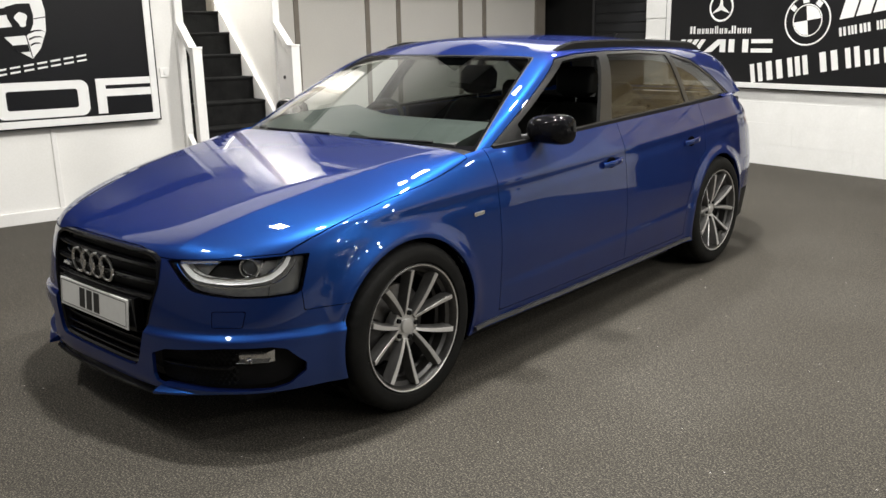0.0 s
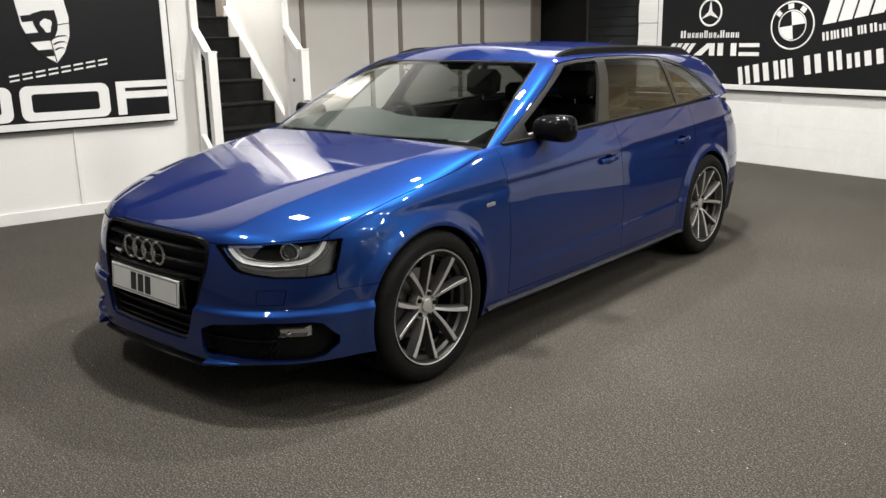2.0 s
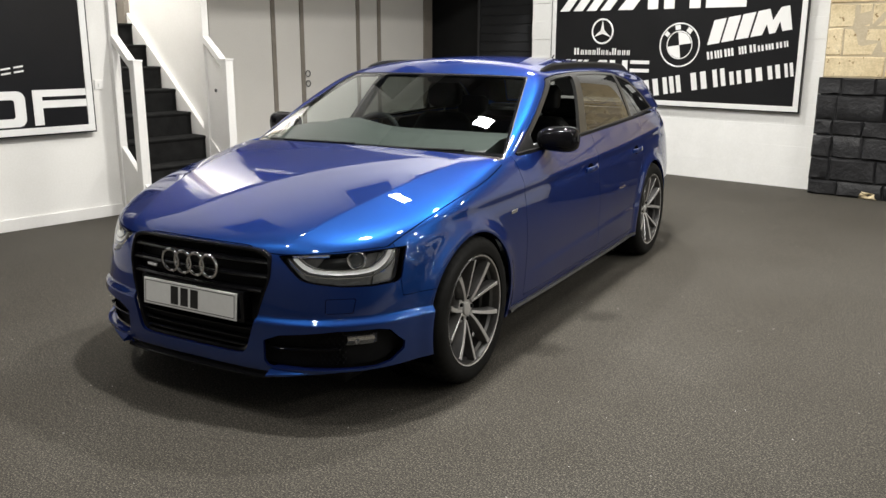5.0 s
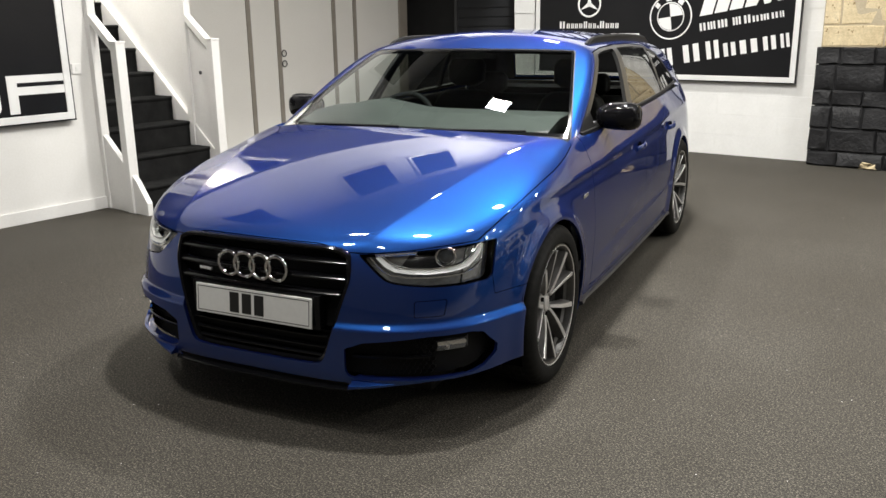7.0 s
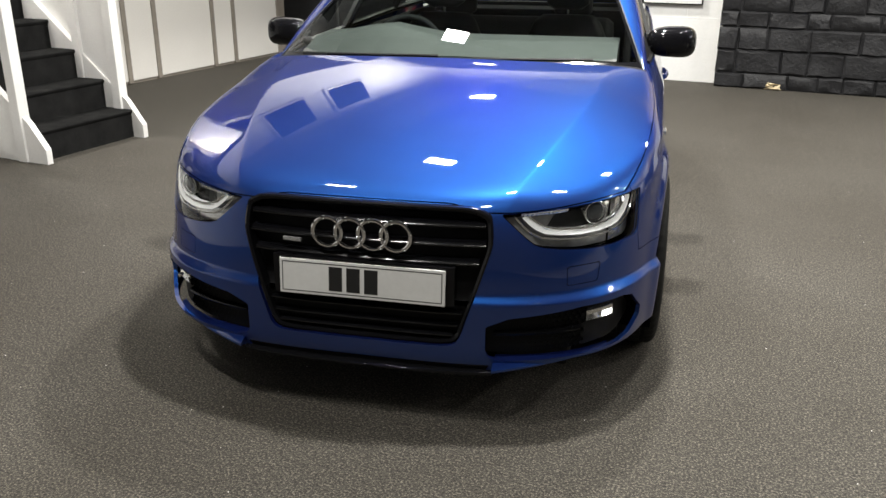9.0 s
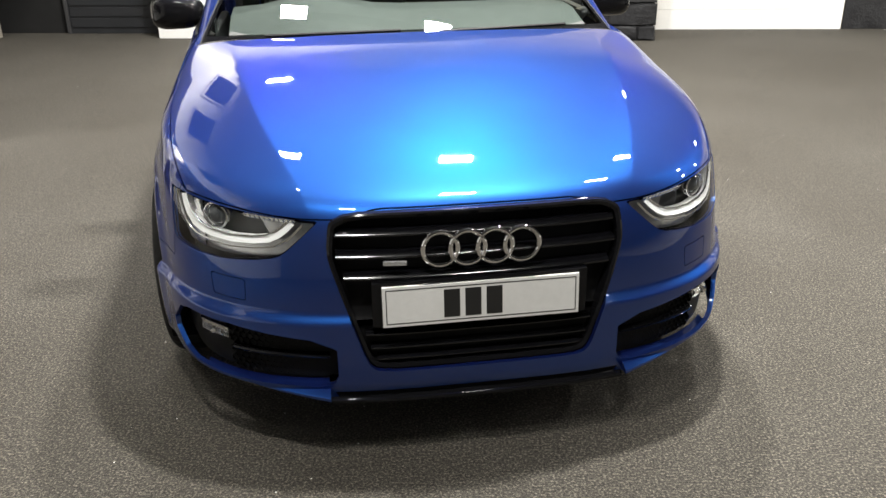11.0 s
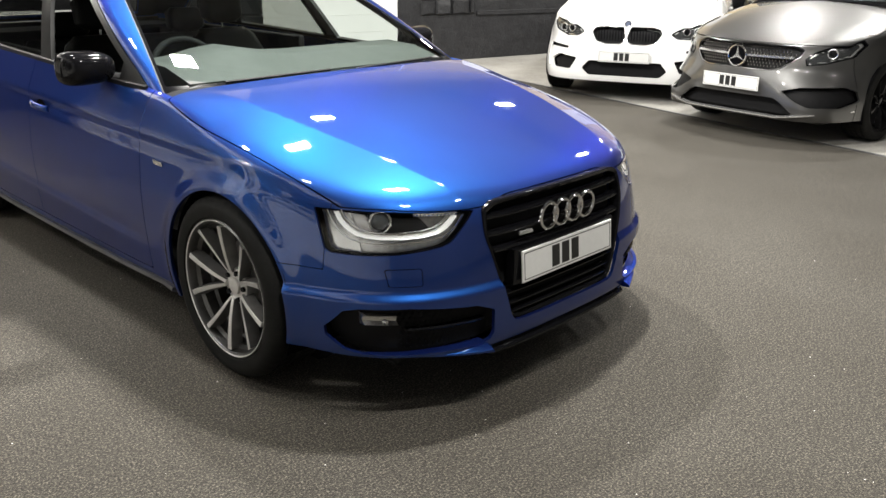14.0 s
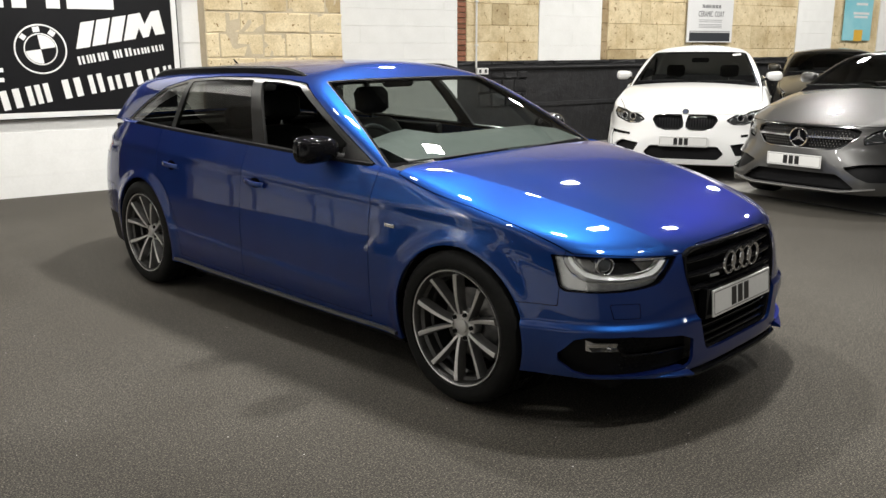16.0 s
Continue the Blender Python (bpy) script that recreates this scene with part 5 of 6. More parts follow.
for z in (0.652, 0.597, 0.542, 0.385, 0.345, 0.312):
    g = grille_half(z) - 0.016
    h = 0.0095 if z > 0.5 else 0.0055
    rows = [[(x, nose_y(x, z) + d, z + k * h) for d, k in ((0.045, -1), (0.012, -1), (0.007, -0.6), (0.007, -0.1), (0.012, 0.5), (0.024, 1), (0.045, 1))] for x in np.linspace(-g, g, 17)]
    part("slat", loft(rows), SLAT_BLACK, grille, "", 30)
edge = []
for (ax_, az), (bx_, bz) in zip(GRILLE, GRILLE[1:] + GRILLE[:1]):
    for t in np.linspace(0, 1, 3)[:-1]:
        edge.append((ax_ + (bx_ - ax_) * t, az + (bz - az) * t))
rows = []
for x, z in edge + edge[:1]:
    k, kz = 1 - 0.013 / 0.36, 0.485 + (z - 0.485) * (1 - 0.013 / 0.22)
    y0, y1 = nose_y(x, z), nose_y(x * k, kz)
    rows.append([(x, y0 + 0.03, z), (x, y0 + 0.001, z), (x * 0.985, nose_y(x * 0.985, 0.485 + (z - 0.485) * 0.98) - 0.002, 0.485 + (z - 0.485) * 0.98), (x * k, y1 + 0.004, kz), (x * k, y1 + 0.045, kz)])
part("grille_frame", loft(rows, close=False), GLOSS_BLACK, grille, "", 40)
part("plate_backing", along_nose(0.472, -0.285, 0.285, 0.062, 0.03, 0.004), GLOSS_BLACK, grille, "", 40)
for x in (-0.1065, -0.0355, 0.0355, 0.1065):
    part("badge_ring", ring(0.0450, 0.0068, pose(x, nose_y(x, 0.617) - 0.012, 0.617, 90, 0, 0), sides=10), CHROME, grille, "chrome badge ring", True)
part("badge_mark", box(-0.030, 0.030, -0.006, 0.004, -0.0055, 0.0055, 0.001, m=pose(-0.222, nose_y(-0.222, 0.583) - 0.002, 0.583, -8, 0, -7)), SILVER, grille)
plate(car, pose(0, -0.824, 0.416, 90, 0, 0) @ pose(0, 0, 0, -5, 0, 0))

# lower intakes, fog lamps and splitter
FOG_CHROME = material("fog lamp reflector", (0.62, 0.62, 0.62), 0.14, 0.9)
for s in (1, -1):
    mouth = sheet("fog_lamp_intake", V, INTAKE_F, SATIN_BLACK, car, s, 0.045, f1, 0.0, "black honeycomb intake")
    bm = bmesh.new()
    # honeycomb: short walls of six-sided cells, joined as one mesh
    for j in range(9):
        for i in range(18):
            x, z = 0.405 + 0.0173 * i + 0.00865 * (j % 2), 0.262 + 0.0150 * j
            if outline(INTAKE, np.array([x]), np.array([z]))[0] > -0.010 or x > 0.66:
                continue
            y = nose_y(x, z)
            six = [(x + 0.0088 * math.sin(q), z + 0.0088 * math.cos(q)) for q in np.arange(6) * TAU / 6]
            for (ax_, az), (bx_, bz) in zip(six[:3], six[1:4]):
                q = [bm.verts.new((s * px, y + dy, pz)) for px, pz, dy in ((ax_, az, 0.030), (bx_, bz, 0.030), (bx_, bz, 0.045), (ax_, az, 0.045))]
                bm.faces.new(q)
    part("mesh", bm, SATIN_BLACK, mouth, "black honeycomb mesh")
    part("intake_blade", loft([[(s * x, nose_y(x, 0.322) + dy, 0.322 + dz) for dy, dz in ((0.045, -0.005), (0.008, -0.004), (0.006, 0.0), (0.008, 0.004), (0.045, 0.005))] for x in np.linspace(0.40, 0.655, 9)]), GLOSS_BLACK, mouth, "", 40)
    fx, fz = 0.709, 0.356
    rows = []
    for x in np.linspace(fx - 0.040, fx + 0.036, 7):
        y = nose_y(x, fz)
        rows.append([(s * x, y + 0.05, fz - 0.021), (s * x, y + 0.020, fz - 0.019), (s * x, y + 0.034, fz - 0.006), (s * x, y + 0.030, fz + 0.008), (s * x, y + 0.012, fz + 0.017), (s * x, y + 0.05, fz + 0.021)])
    fog = part("fog_lamp", loft(rows), FOG_CHROME, mouth, "clear bright fog lamp", 30)
    part("fog_bulb", tube(0.007, 0.02, pose(s * fx, nose_y(fx, fz) + 0.014, fz, 90, 0, 0), seg=12, bevel=0.002), FOG_CHROME, fog)
    # body-coloured blade that ends in a point beside the black lip
    rows = []
    for t in np.linspace(0, 1, 13):
        x = 0.405 + 0.33 * t
        z = 0.243 - 0.004 * t
        y = nose_y(x, z)
        out = 0.046 * (1 - t) ** 1.8 + 0.001
        k = 1 - 0.85 * t
        rows.append([(s * x, y + 0.03, z), (s * x, y - 0.002, z), (s * x, y - out, z - 0.020 * k), (s * x, y - out, z - 0.028 * k), (s * x, y + 0.03, z - 0.034 * k)])
    part("bumper_blade", loft(rows), BLUE, car, "", 40)
for z, fwd in ((0.222, 0.006), (0.200, 0.024)):
    rows = []
    for x in np.linspace(-0.405, 0.405, 25):
        y = nose_y(x, 0.23)
        t = abs(x) / 0.43
        rows.append([(x, y + 0.06, z + 0.012), (x, y - fwd * 0.3, z + 0.009), (x, y - fwd + 0.004 * t, z), (x, y - fwd + 0.004 * t, z - 0.007), (x, y + 0.06, z - 0.014)])
    part("front_splitter", loft(rows), GLOSS_BLACK, car, "", 40)

# under the body
part("underbody", box(-0.62, 0.62, -0.60, 3.40, 0.14, 0.26, 0.02), SATIN_BLACK, car)
part("floor_tray", box(-0.80, 0.80, 0.42, 2.31, 0.135, 0.24, 0.02), SATIN_BLACK, car)
for s in (1, -1):
    for a in F1.axle:
        rows = []
        for t in np.linspace(-25, 205, 25):
            c, sn = math.cos(radians(t)), math.sin(radians(t))
            rows.append([(s * 0.60, a + 0.362 * c, F1.base + 0.362 * sn), (s * 0.875, a + 0.362 * c, F1.base + 0.362 * sn)])
        part("wheel_arch_liner", loft(rows, close=False), SEAM, car, "", True)
        part("arch_wall", tube(0.36, 0.01, pose(s * 0.60, a, F1.base, 0, 90, 0), seg=30), SATIN_BLACK, car)
        wheel(car, s * (0.905 - 0.1175), a, s, turn=(-17 if s > 0 else 19) if a == 0 else (30 if s > 0 else -12))
    rows = []
    for y in np.linspace(0.36, 2.36, 24):
        x = float(F1.side(np.array(y), np.array(0.235)))
        flare = 0.012 + 0.006 * math.sin((y - 0.36) / 2.04 * math.pi)
        rows.append([(s * (x - 0.05), y, 0.232), (s * (x + flare), y, 0.236), (s * (x + flare + 0.004), y, 0.222), (s * (x - 0.05), y, 0.195)])
    part("side_skirt", loft(rows), SKIRT_GREY, car, "", 40)

# cabin: glass, pillars, roof
G, GQ = lay(F1.cabin, 1.0, 2.7, 0.90, 0, 90, (170, 70), 150, 120)
c1 = F1.cabin
G, _, GQ = split(G, GQ, G[:, 2] - np.where(G[:, 1] > 0.60, F1.belt(G[:, 1]), 0.90))
DLO = [(0.40, 0.925), (0.80, 1.200), (1.02, 1.272), (1.20, 1.291), (1.32, 1.305), (1.45, 1.316), (1.75, 1.324), (2.10, 1.320), (2.42, 1.300), (2.68, 1.245), (2.90, 1.145), (3.09, 1.030), (3.10, 1.005), (2.3, 0.90), (0.40, 0.88)]


def screen_of(x, y, z):
    return np.maximum(np.maximum(x - 0.788 + 0.285 * (y - 0.506), (y - 1.150 - 0.16 * x * x) * 0.9), y - 1.6)


G, SCREEN_F, line, GQ = gap(G, GQ, screen_of, 0.003)
G2, SCREEN_IN, FRIT = split(G, SCREEN_F, np.maximum(screen_of(*G.T) + 0.016, 0.968 - G[:, 2]))


def behind_screen(x, y, z):
    """Above zero within the width of the front pillar, measured back from the windscreen."""
    return 0.034 + (z - F1.glass_z - F1.glass_slope * (y - F1.glass_y - 0.16 * x * x) + 0.05 * soft(y - 0.4, 0.2) ** 2) * 0.85


dlo_of = lambda x, y, z: np.maximum(np.maximum(outline(DLO, y, z), 0.3 - x), behind_screen(x, y, z))
G, DLO_F, line2, GQ = gap(G, GQ, dlo_of, 0.002)
BACK = [(-0.1, 1.04), (0.56, 1.04), (0.50, 1.30), (-0.1, 1.32)]
G, BACK_F, line3, GQ = gap(G, GQ, lambda x, y, z: np.maximum(outline(BACK, x, z), 3.0 - y), 0.003)
sheet("roof", G, GQ, BLUE, car, 0, 0, c1, 0.012)
sheet("windscreen", G2, SCREEN_IN, SCREEN, car, 0, 0.003, c1, 0.0, "clear windscreen")
sheet("windscreen_border", G2, FRIT, GLOSS_BLACK, car, 0, 0.003, c1)
sheet("windscreen_seal", G, line, SEAL_GREY, car, 0, 0.002, c1)
sheet("rear_window", G, BACK_F, TINT, car, 0, 0.004, c1)
sheet("cabin_seam", G, line2 + line3, SEAM, car, 0, 0.006, c1)
# windows within the side frame
B0, B1 = (1.425, 1.668), (1.540, 1.752)                      # y at the belt and at the top
C0, C1 = (2.418, 2.372), (2.466, 2.424)


def at_pillar(p, z):
    return p[0] + (p[1] - p[0]) * (z - 0.96) / 0.36


edge_of = lambda x, y, z: np.maximum(outline(DLO, y, z) + 0.016, F1.belt(y) + 0.020 - z)
G, _, FRAME = split(G, DLO_F, np.maximum(edge_of(*G.T), np.maximum(G[:, 1] - at_pillar(B0, G[:, 2]), np.maximum(0.80 - G[:, 1], behind_screen(*G.T) + 0.024))))
G, REAR_W, FRAME = split(G, FRAME, np.maximum(edge_of(*G.T), np.maximum(at_pillar(B1, G[:, 2]) - G[:, 1], G[:, 1] - at_pillar(C0, G[:, 2]))))
G, QUARTER_W, FRAME = split(G, FRAME, np.maximum(edge_of(*G.T), at_pillar(C1, G[:, 2]) - G[:, 1]))
for s in (1, -1):
    sheet("window_frame", G, FRAME, FRAME_GREY, car, s, 0.002, c1, 0.02, "satin grey window frame")
    sheet("rear_side_window", G, REAR_W, TINT, car, s, 0.006, c1, 0.0, "dark privacy glass")
    sheet("quarter_window", G, QUARTER_W, TINT, car, s, 0.006, c1, 0.0, "dark privacy glass")
    # belt strip
    rows = []
    for y in np.linspace(0.60, 3.10, 44):
        z = float(F1.belt(np.array(y))) + 0.004
        x = float(cast(c1, np.array([[0.0, y, z]]), np.array([[1.0, 0, 0]]))[0, 0])
        rows.append([(s * (x - 0.01), y, z + 0.014), (s * (x + 0.004), y, z + 0.010), (s * (x + 0.006), y, z - 0.006), (s * (x - 0.01), y, z - 0.012)])
    part("belt_strip", loft(rows), SATIN_BLACK, car, "", 40)
    # roof rail on low feet
    rows = []
    for t in np.linspace(0, 1, 40):
        y = 1.36 + 1.74 * t
        x = 0.595 - 0.055 * smooth(2.3, 3.3, y)
        z = float(cast(c1, np.array([[x, y, 0.95]]), np.array([[0.0, 0, 1.0]]))[0, 2])
        up = 0.034 * min(1, t / 0.10, (1 - t) / 0.10) ** 0.6 + 0.002
        rows.append([(s * (x - 0.014), y, z - 0.012), (s * (x + 0.016), y, z - 0.016), (s * (x + 0.015), y, z + up - 0.010), (s * (x + 0.006), y, z + up), (s * (x - 0.008), y, z + up - 0.002), (s * (x - 0.013), y, z + up - 0.012)])
    part("roof_rail", loft(rows), SATIN_BLACK, car, "satin black roof rail", 40)
    mirror_unit(car, s, (s * 0.905, 0.895, 1.011), GLOSS_BLACK, MIRROR_STALK)
    for y, z in ((1.445, 0.787), (2.335, 0.800)):
        x = float(F1.side(np.array(y), np.array(z)))
        h = new("door_handle")
        h.parent, h.matrix_basis = car, pose(s * x, y, z, 0, 0, 0)
        rows = [[(s * (ox + 0.026 * math.sin(math.pi * t) ** 0.5 - 0.004), -0.095 + 0.19 * t, oz + 0.010 * t) for ox, oz in ((0, -0.014), (0.008, -0.012), (0.012, 0), (0.008, 0.012), (0, 0.014))] for t in np.linspace(0.03, 0.97, 13)]
        part("grip", loft(rows), BLUE, h, "", 40)
        bowl = bmesh.new()
        bmesh.ops.create_uvsphere(bowl, u_segments=20, v_segments=10, radius=1)
        part("recess", merged(bowl, None, Matrix.Diagonal((0.004, 0.05, 0.032, 1))), SEAM, h, "", True)
    part("wing_badge", box(-0.002, 0.002, -0.032, 0.032, -0.008, 0.008, 0.001, m=pose(s * (float(F1.side(np.array(0.40), np.array(0.715))) + 0.002), 0.40, 0.715, 2, 0, 0)), SILVER, car)
# wipers, aerial
for x in (-0.30, 0.34):
    part("wiper", box(-0.25, 0.25, -0.006, 0.006, 0, 0.010, 0.003, m=pose(x, 0.452, 0.969, 28, -1, 3 * (1 if x > 0 else -1))), SATIN_BLACK, car)
part("aerial", tube(0.010, 0.075, pose(0, 2.95, 1.36, -55, 0, 0), r2=0.004, bevel=0.001), GLOSS_BLACK, car)
cabin_inside(car, 0.50, 1.02, -0.36)
sheet("headlining", G, GQ, CABIN_BLACK, car, 0, 0.030, c1)
part("cargo_blind", box(-0.66, 0.66, 2.98, 3.36, 0.955, 0.975, 0.004), CABIN_BLACK, car)
part("cargo_wall", box(-0.68, 0.68, 3.30, 3.36, 0.33, 1.00, 0.004), CABIN_BLACK, car)
for s in (1, -1):
    part("door_card", box(min(s * 0.76, s * 0.80), max(s * 0.76, s * 0.80), 0.62, 1.62, 0.33, 0.925, 0.01), CABIN_BLACK, car)
    part("side_trim", box(min(s * 0.69, s * 0.73), max(s * 0.69, s * 0.73), 1.66, 3.36, 0.33, 0.985, 0.01), CABIN_BLACK, car)
# the shoulder from the belt line to the foot of the tailgate
rows = []
for phi in np.linspace(math.radians(30), math.pi - math.radians(30), 61):
    way = np.array([[math.cos(phi), math.sin(phi), 0.0]])
    z = F1.waist + 0.0265 * 2.9 + 0.0265 * 0.6 * math.sin(phi)
    c_in, c_out = (cast(fn, np.array([[0.0, 2.45, h]]), way)[0] for fn, h in ((c1, z + 0.004), (f1, z - 0.004)))
    rows.append([tuple(c_in - way[0] * 0.01 + (0, 0, 0.006)), tuple(c_in * 0.5 + c_out * 0.5 + (0, 0, 0.004)), tuple(c_out - way[0] * 0.002), tuple(c_out - way[0] * 0.012 - (0, 0, 0.03))])
part("shoulder", loft(rows, close=False), BLUE, car, "", 60)


# ---- the other cars of the showroom ----
class Coupe(Form):
    half, tail, rear_c, axle, base = 0.927, 3.62, 2.85, (0.0, 2.69), 0.335
    front_n, square, ledge = 2.75, 1.5, 0.0
    cowl_y, cowl_z, hood = 0.50, 1.045, (0.085, 0.125, 0.036, 0.09)
    line, waist, nose_y = 0.83, 0.985, -0.815
    lean, tuck, back, back_slope = 0.845, 0.42, 3.45, 1.5
    glass_y, glass_z, glass_slope, roof_z, roof_y = 0.50, 1.025, 0.58, 1.505, 1.7


class Hatch(Form):
    half, tail, rear_c, axle, base = 0.89, 3.45, 2.75, (0.07, 2.77), 0.325
    front_n, square, ledge = 2.3, 1.6, 0.0
    cowl_y, cowl_z, hood = 0.44, 1.062, (0.150, 0.078, 0.048, 0.09)
    line, waist, nose_y = 0.86, 1.01, -0.82
    lean, tuck, back, back_slope = 0.83, 0.40, 3.42, 0.55
    glass_y, glass_z, glass_slope, roof_z, roof_y = 0.44, 1.045, 0.52, 1.455, 1.6


def showroom_car(name, form, m, paint, label, hood_z, lamps, mouths, wheel_face=ALLOY, surround=GLOSS_BLACK, lamp_sink=0.03, eyes=True):
    """A parked car from its form: panels, glass, lamps, wheels. mouths: front openings as (outline, depth, material)."""
    car = empty(name, m, label, "car", "parked cars")
    f = form.field
    v, q = lay(f, 0.15, form.rear_c, 0.50, -26, 90, 64, 90, 84)
    for k in (0, 1):
        v, _, q = split(v, q, arch_field(form, k, form.arch)(*v.T))
    v, _, q = split(v, q, v[:, 2] - form.sill_z)
    v, q, _ = split(v, q, v[:, 2] - np.where(v[:, 1] > 0.66, form.belt(v[:, 1]), form.belt(v[:, 1]) + 0.3))
    xs = lambda y: np.interp(y, [-0.75, -0.45, -0.1, 0.5], [0.50, 0.70, 0.80, 0.79])

    def bonnet(x, y, z):
        return np.maximum(np.maximum(x - xs(y), y - form.cowl_y - 0.10), hood_z - z)

    v, hood, seams, q = gap(v, q, bonnet, 0.003)
    v, cowl, q = split(v, q, np.maximum(np.maximum(v[:, 0] - 0.80, form.cowl_y + 0.09 - v[:, 1]), 0.85 - v[:, 2]))
    v, lens, line, q = gap(v, q, lambda x, y, z: np.maximum(outline(lamps, x, z), y - 0.12), 0.003)
    seams += line
    for k, (shape, depth, mat, nm) in enumerate(mouths):
        v, hole, q = split(v, q, np.maximum(outline(shape, v[:, 0], v[:, 2], 0.006), v[:, 1] + 0.12))
        apart = min(abs(p[0]) for p in shape) > 0.01
        for s in (1, -1) if apart else (0,):
            sheet(nm, v, hole, mat, car, s, depth, f)
        v, rim, q = split(v, q, np.maximum(outline(shape, v[:, 0], v[:, 2], 0.006) - 0.008, v[:, 1] + 0.12))
        for s in (1, -1) if apart else (0,):
            sheet(nm + "_rim", v, rim, surround if k == 0 else paint, car, s, -0.002, f, 0.02)
    v, bump_f, line, q = gap(v, q, lambda x, y, z: np.maximum(y + 0.36, z - hood_z), 0.003)
    seams += line
    v, doors, line, q = gap(v, q, lambda x, y, z: np.maximum(np.maximum(0.58 - y, y - 1.95), 0.30 - z), 0.003)
    seams += line
    sheet("bonnet", v, hood, paint, car, 0, 0, f, 0.012)
    sheet("front_bumper", v, bump_f, paint, car, 0, 0, f, 0.012)
    cowl = [fc for fc in cowl if max(v[i][1] for i in fc) < form.glass_y + 0.16]
    sheet("cowl_panel", v, cowl, SATIN_BLACK, car, 0, 0.012, f)
    sheet("shut_line", v, seams, SEAM, car, 0, 0.007, f)
    for s in (1, -1):
        sheet("body_side", v, q, paint, car, s, 0, f, 0.012)
        sheet("door", v, doors, paint, car, s, 0, f, 0.012)
        unit = sheet("headlamp", v, lens, LENS_CLEAR, car, s, 0, f)
        lv, glow, bowl = split(v, lens, np.abs(outline(lamps, v[:, 0], v[:, 2]) + 0.016) - 0.006)
        sheet("lamp_bowl", lv, bowl, LAMP_DARK, unit, s, lamp_sink, f)
        sheet("light_guide", lv, glow, SILVER, unit, s, lamp_sink - 0.012, f)
        cx, cz = sum(p[0] for p in lamps) / len(lamps), sum(p[1] for p in lamps) / len(lamps)
        for dx in (-0.055, 0.045) if eyes else (0.0,):
            ring_at = pose(s * (cx + dx), form.nose_at(cx + dx, cz) + 0.018, cz, 90, 0, s * 25)
            part("lamp_ring", ring(0.036, 0.0055, ring_at, seg=28, sides=8), SILVER, unit, "", True)
            part("projector_lens", tube(0.030, 0.010, ring_at @ pose(0, 0, -0.008), seg=20, bevel=0.003), GLOSS_BLACK, unit, "", True)
        for a in form.axle:
            rows = [[(s * x, a + 0.362 * math.cos(radians(t)), form.base + 0.362 * math.sin(radians(t))) for x in (0.60, form.half - 0.02)] for t in np.linspace(-25, 205, 19)]
            part("wheel_arch_liner", loft(rows, close=False), SEAM, car, "", True)
            wheel(car, s * (form.half - 0.128), a, s, face=wheel_face, pocket=SATIN_BLACK if wheel_face is GLOSS_BLACK else ALLOY_DARK, turn=20)
        mirror_unit(car, s, (s * (form.half - 0.005), 0.93, form.waist + 0.135), paint, size=0.86)
        y = 1.72
        x = float(form.side(np.array(y), np.array(0.82)))
        part("door_handle", loft([[(s * (x + ox + 0.02 * math.sin(math.pi * t) ** 0.5), y - 0.09 + 0.18 * t, 0.83 + oz) for ox, oz in ((-0.01, -0.012), (0.004, -0.01), (0.004, 0.01), (-0.01, 0.012))] for t in np.linspace(0.03, 0.97, 9)]), paint, car, "", 40)
    part("underbody", box(-0.66, 0.66, -0.52, 3.1, 0.16, 0.28, 0.02), SATIN_BLACK, car)
    c = form.cabin
    g, gq = lay(c, 1.0, 2.4, 0.92, 0, 90, 48, 60, 60)
    g, _, gq = split(g, gq, g[:, 2] - np.where(g[:, 1] > 0.62, form.belt(g[:, 1]), 0.92))

    def screen(x, y, z):
        return np.maximum(np.maximum(x - 0.755 + 0.27 * (y - form.glass_y - 0.1), (y - form.glass_y - 0.74 - 0.16 * x * x) * 0.9), y - 1.6)

    g, ws, line, gq = gap(g, gq, screen, 0.006)
    w = form.waist
    dlo = [(0.62, w), (1.12, w + 0.27), (1.45, w + 0.36), (1.9, w + 0.37), (2.4, w + 0.33), (2.85, w + 0.15), (2.9, w + 0.08), (2.0, w - 0.03), (0.62, w - 0.03)]
    g, side_w, line2, gq = gap(g, gq, lambda x, y, z: np.maximum(outline(dlo, y, z), 0.3 - x), 0.003)
    g, glass, post = split(g, side_w, np.maximum(outline(dlo, g[:, 1], g[:, 2]) + 0.02, 0.05 - np.abs(g[:, 1] - 1.70)))
    sheet("roof", g, gq, paint, car, 0, 0, c, 0.012)
    g2, inner, frit = split(g, ws, np.maximum(screen(*g.T) + 0.03, form.glass_z + 0.03 - g[:, 2]))
    sheet("windscreen", g2, inner, SCREEN_DIM, car, 0, 0.003, c)
    sheet("windscreen_border", g2, frit, GLOSS_BLACK, car, 0, 0.003, c)
    sheet("cabin_seam", g, line + line2, SEAM, car, 0, 0.006, c)
    for s in (1, -1):
        sheet("side_window", g, glass, TINT_DEEP, car, s, 0.005, c)
        sheet("window_frame", g, post, GLOSS_BLACK, car, s, 0.002, c, 0.015)
    for x in (-0.40, 0.30):
        part("wiper", box(-0.28, 0.28, -0.008, 0.008, 0, 0.014, 0.004, m=pose(x, form.glass_y + 0.075, form.glass_z + 0.035, 28, -1, 0)), SATIN_BLACK, car)
    cabin_inside(car, form.glass_y + 0.14, form.glass_z + 0.01, -0.36, 1.30, CABIN_BLACK, False, 2.2)
    return car


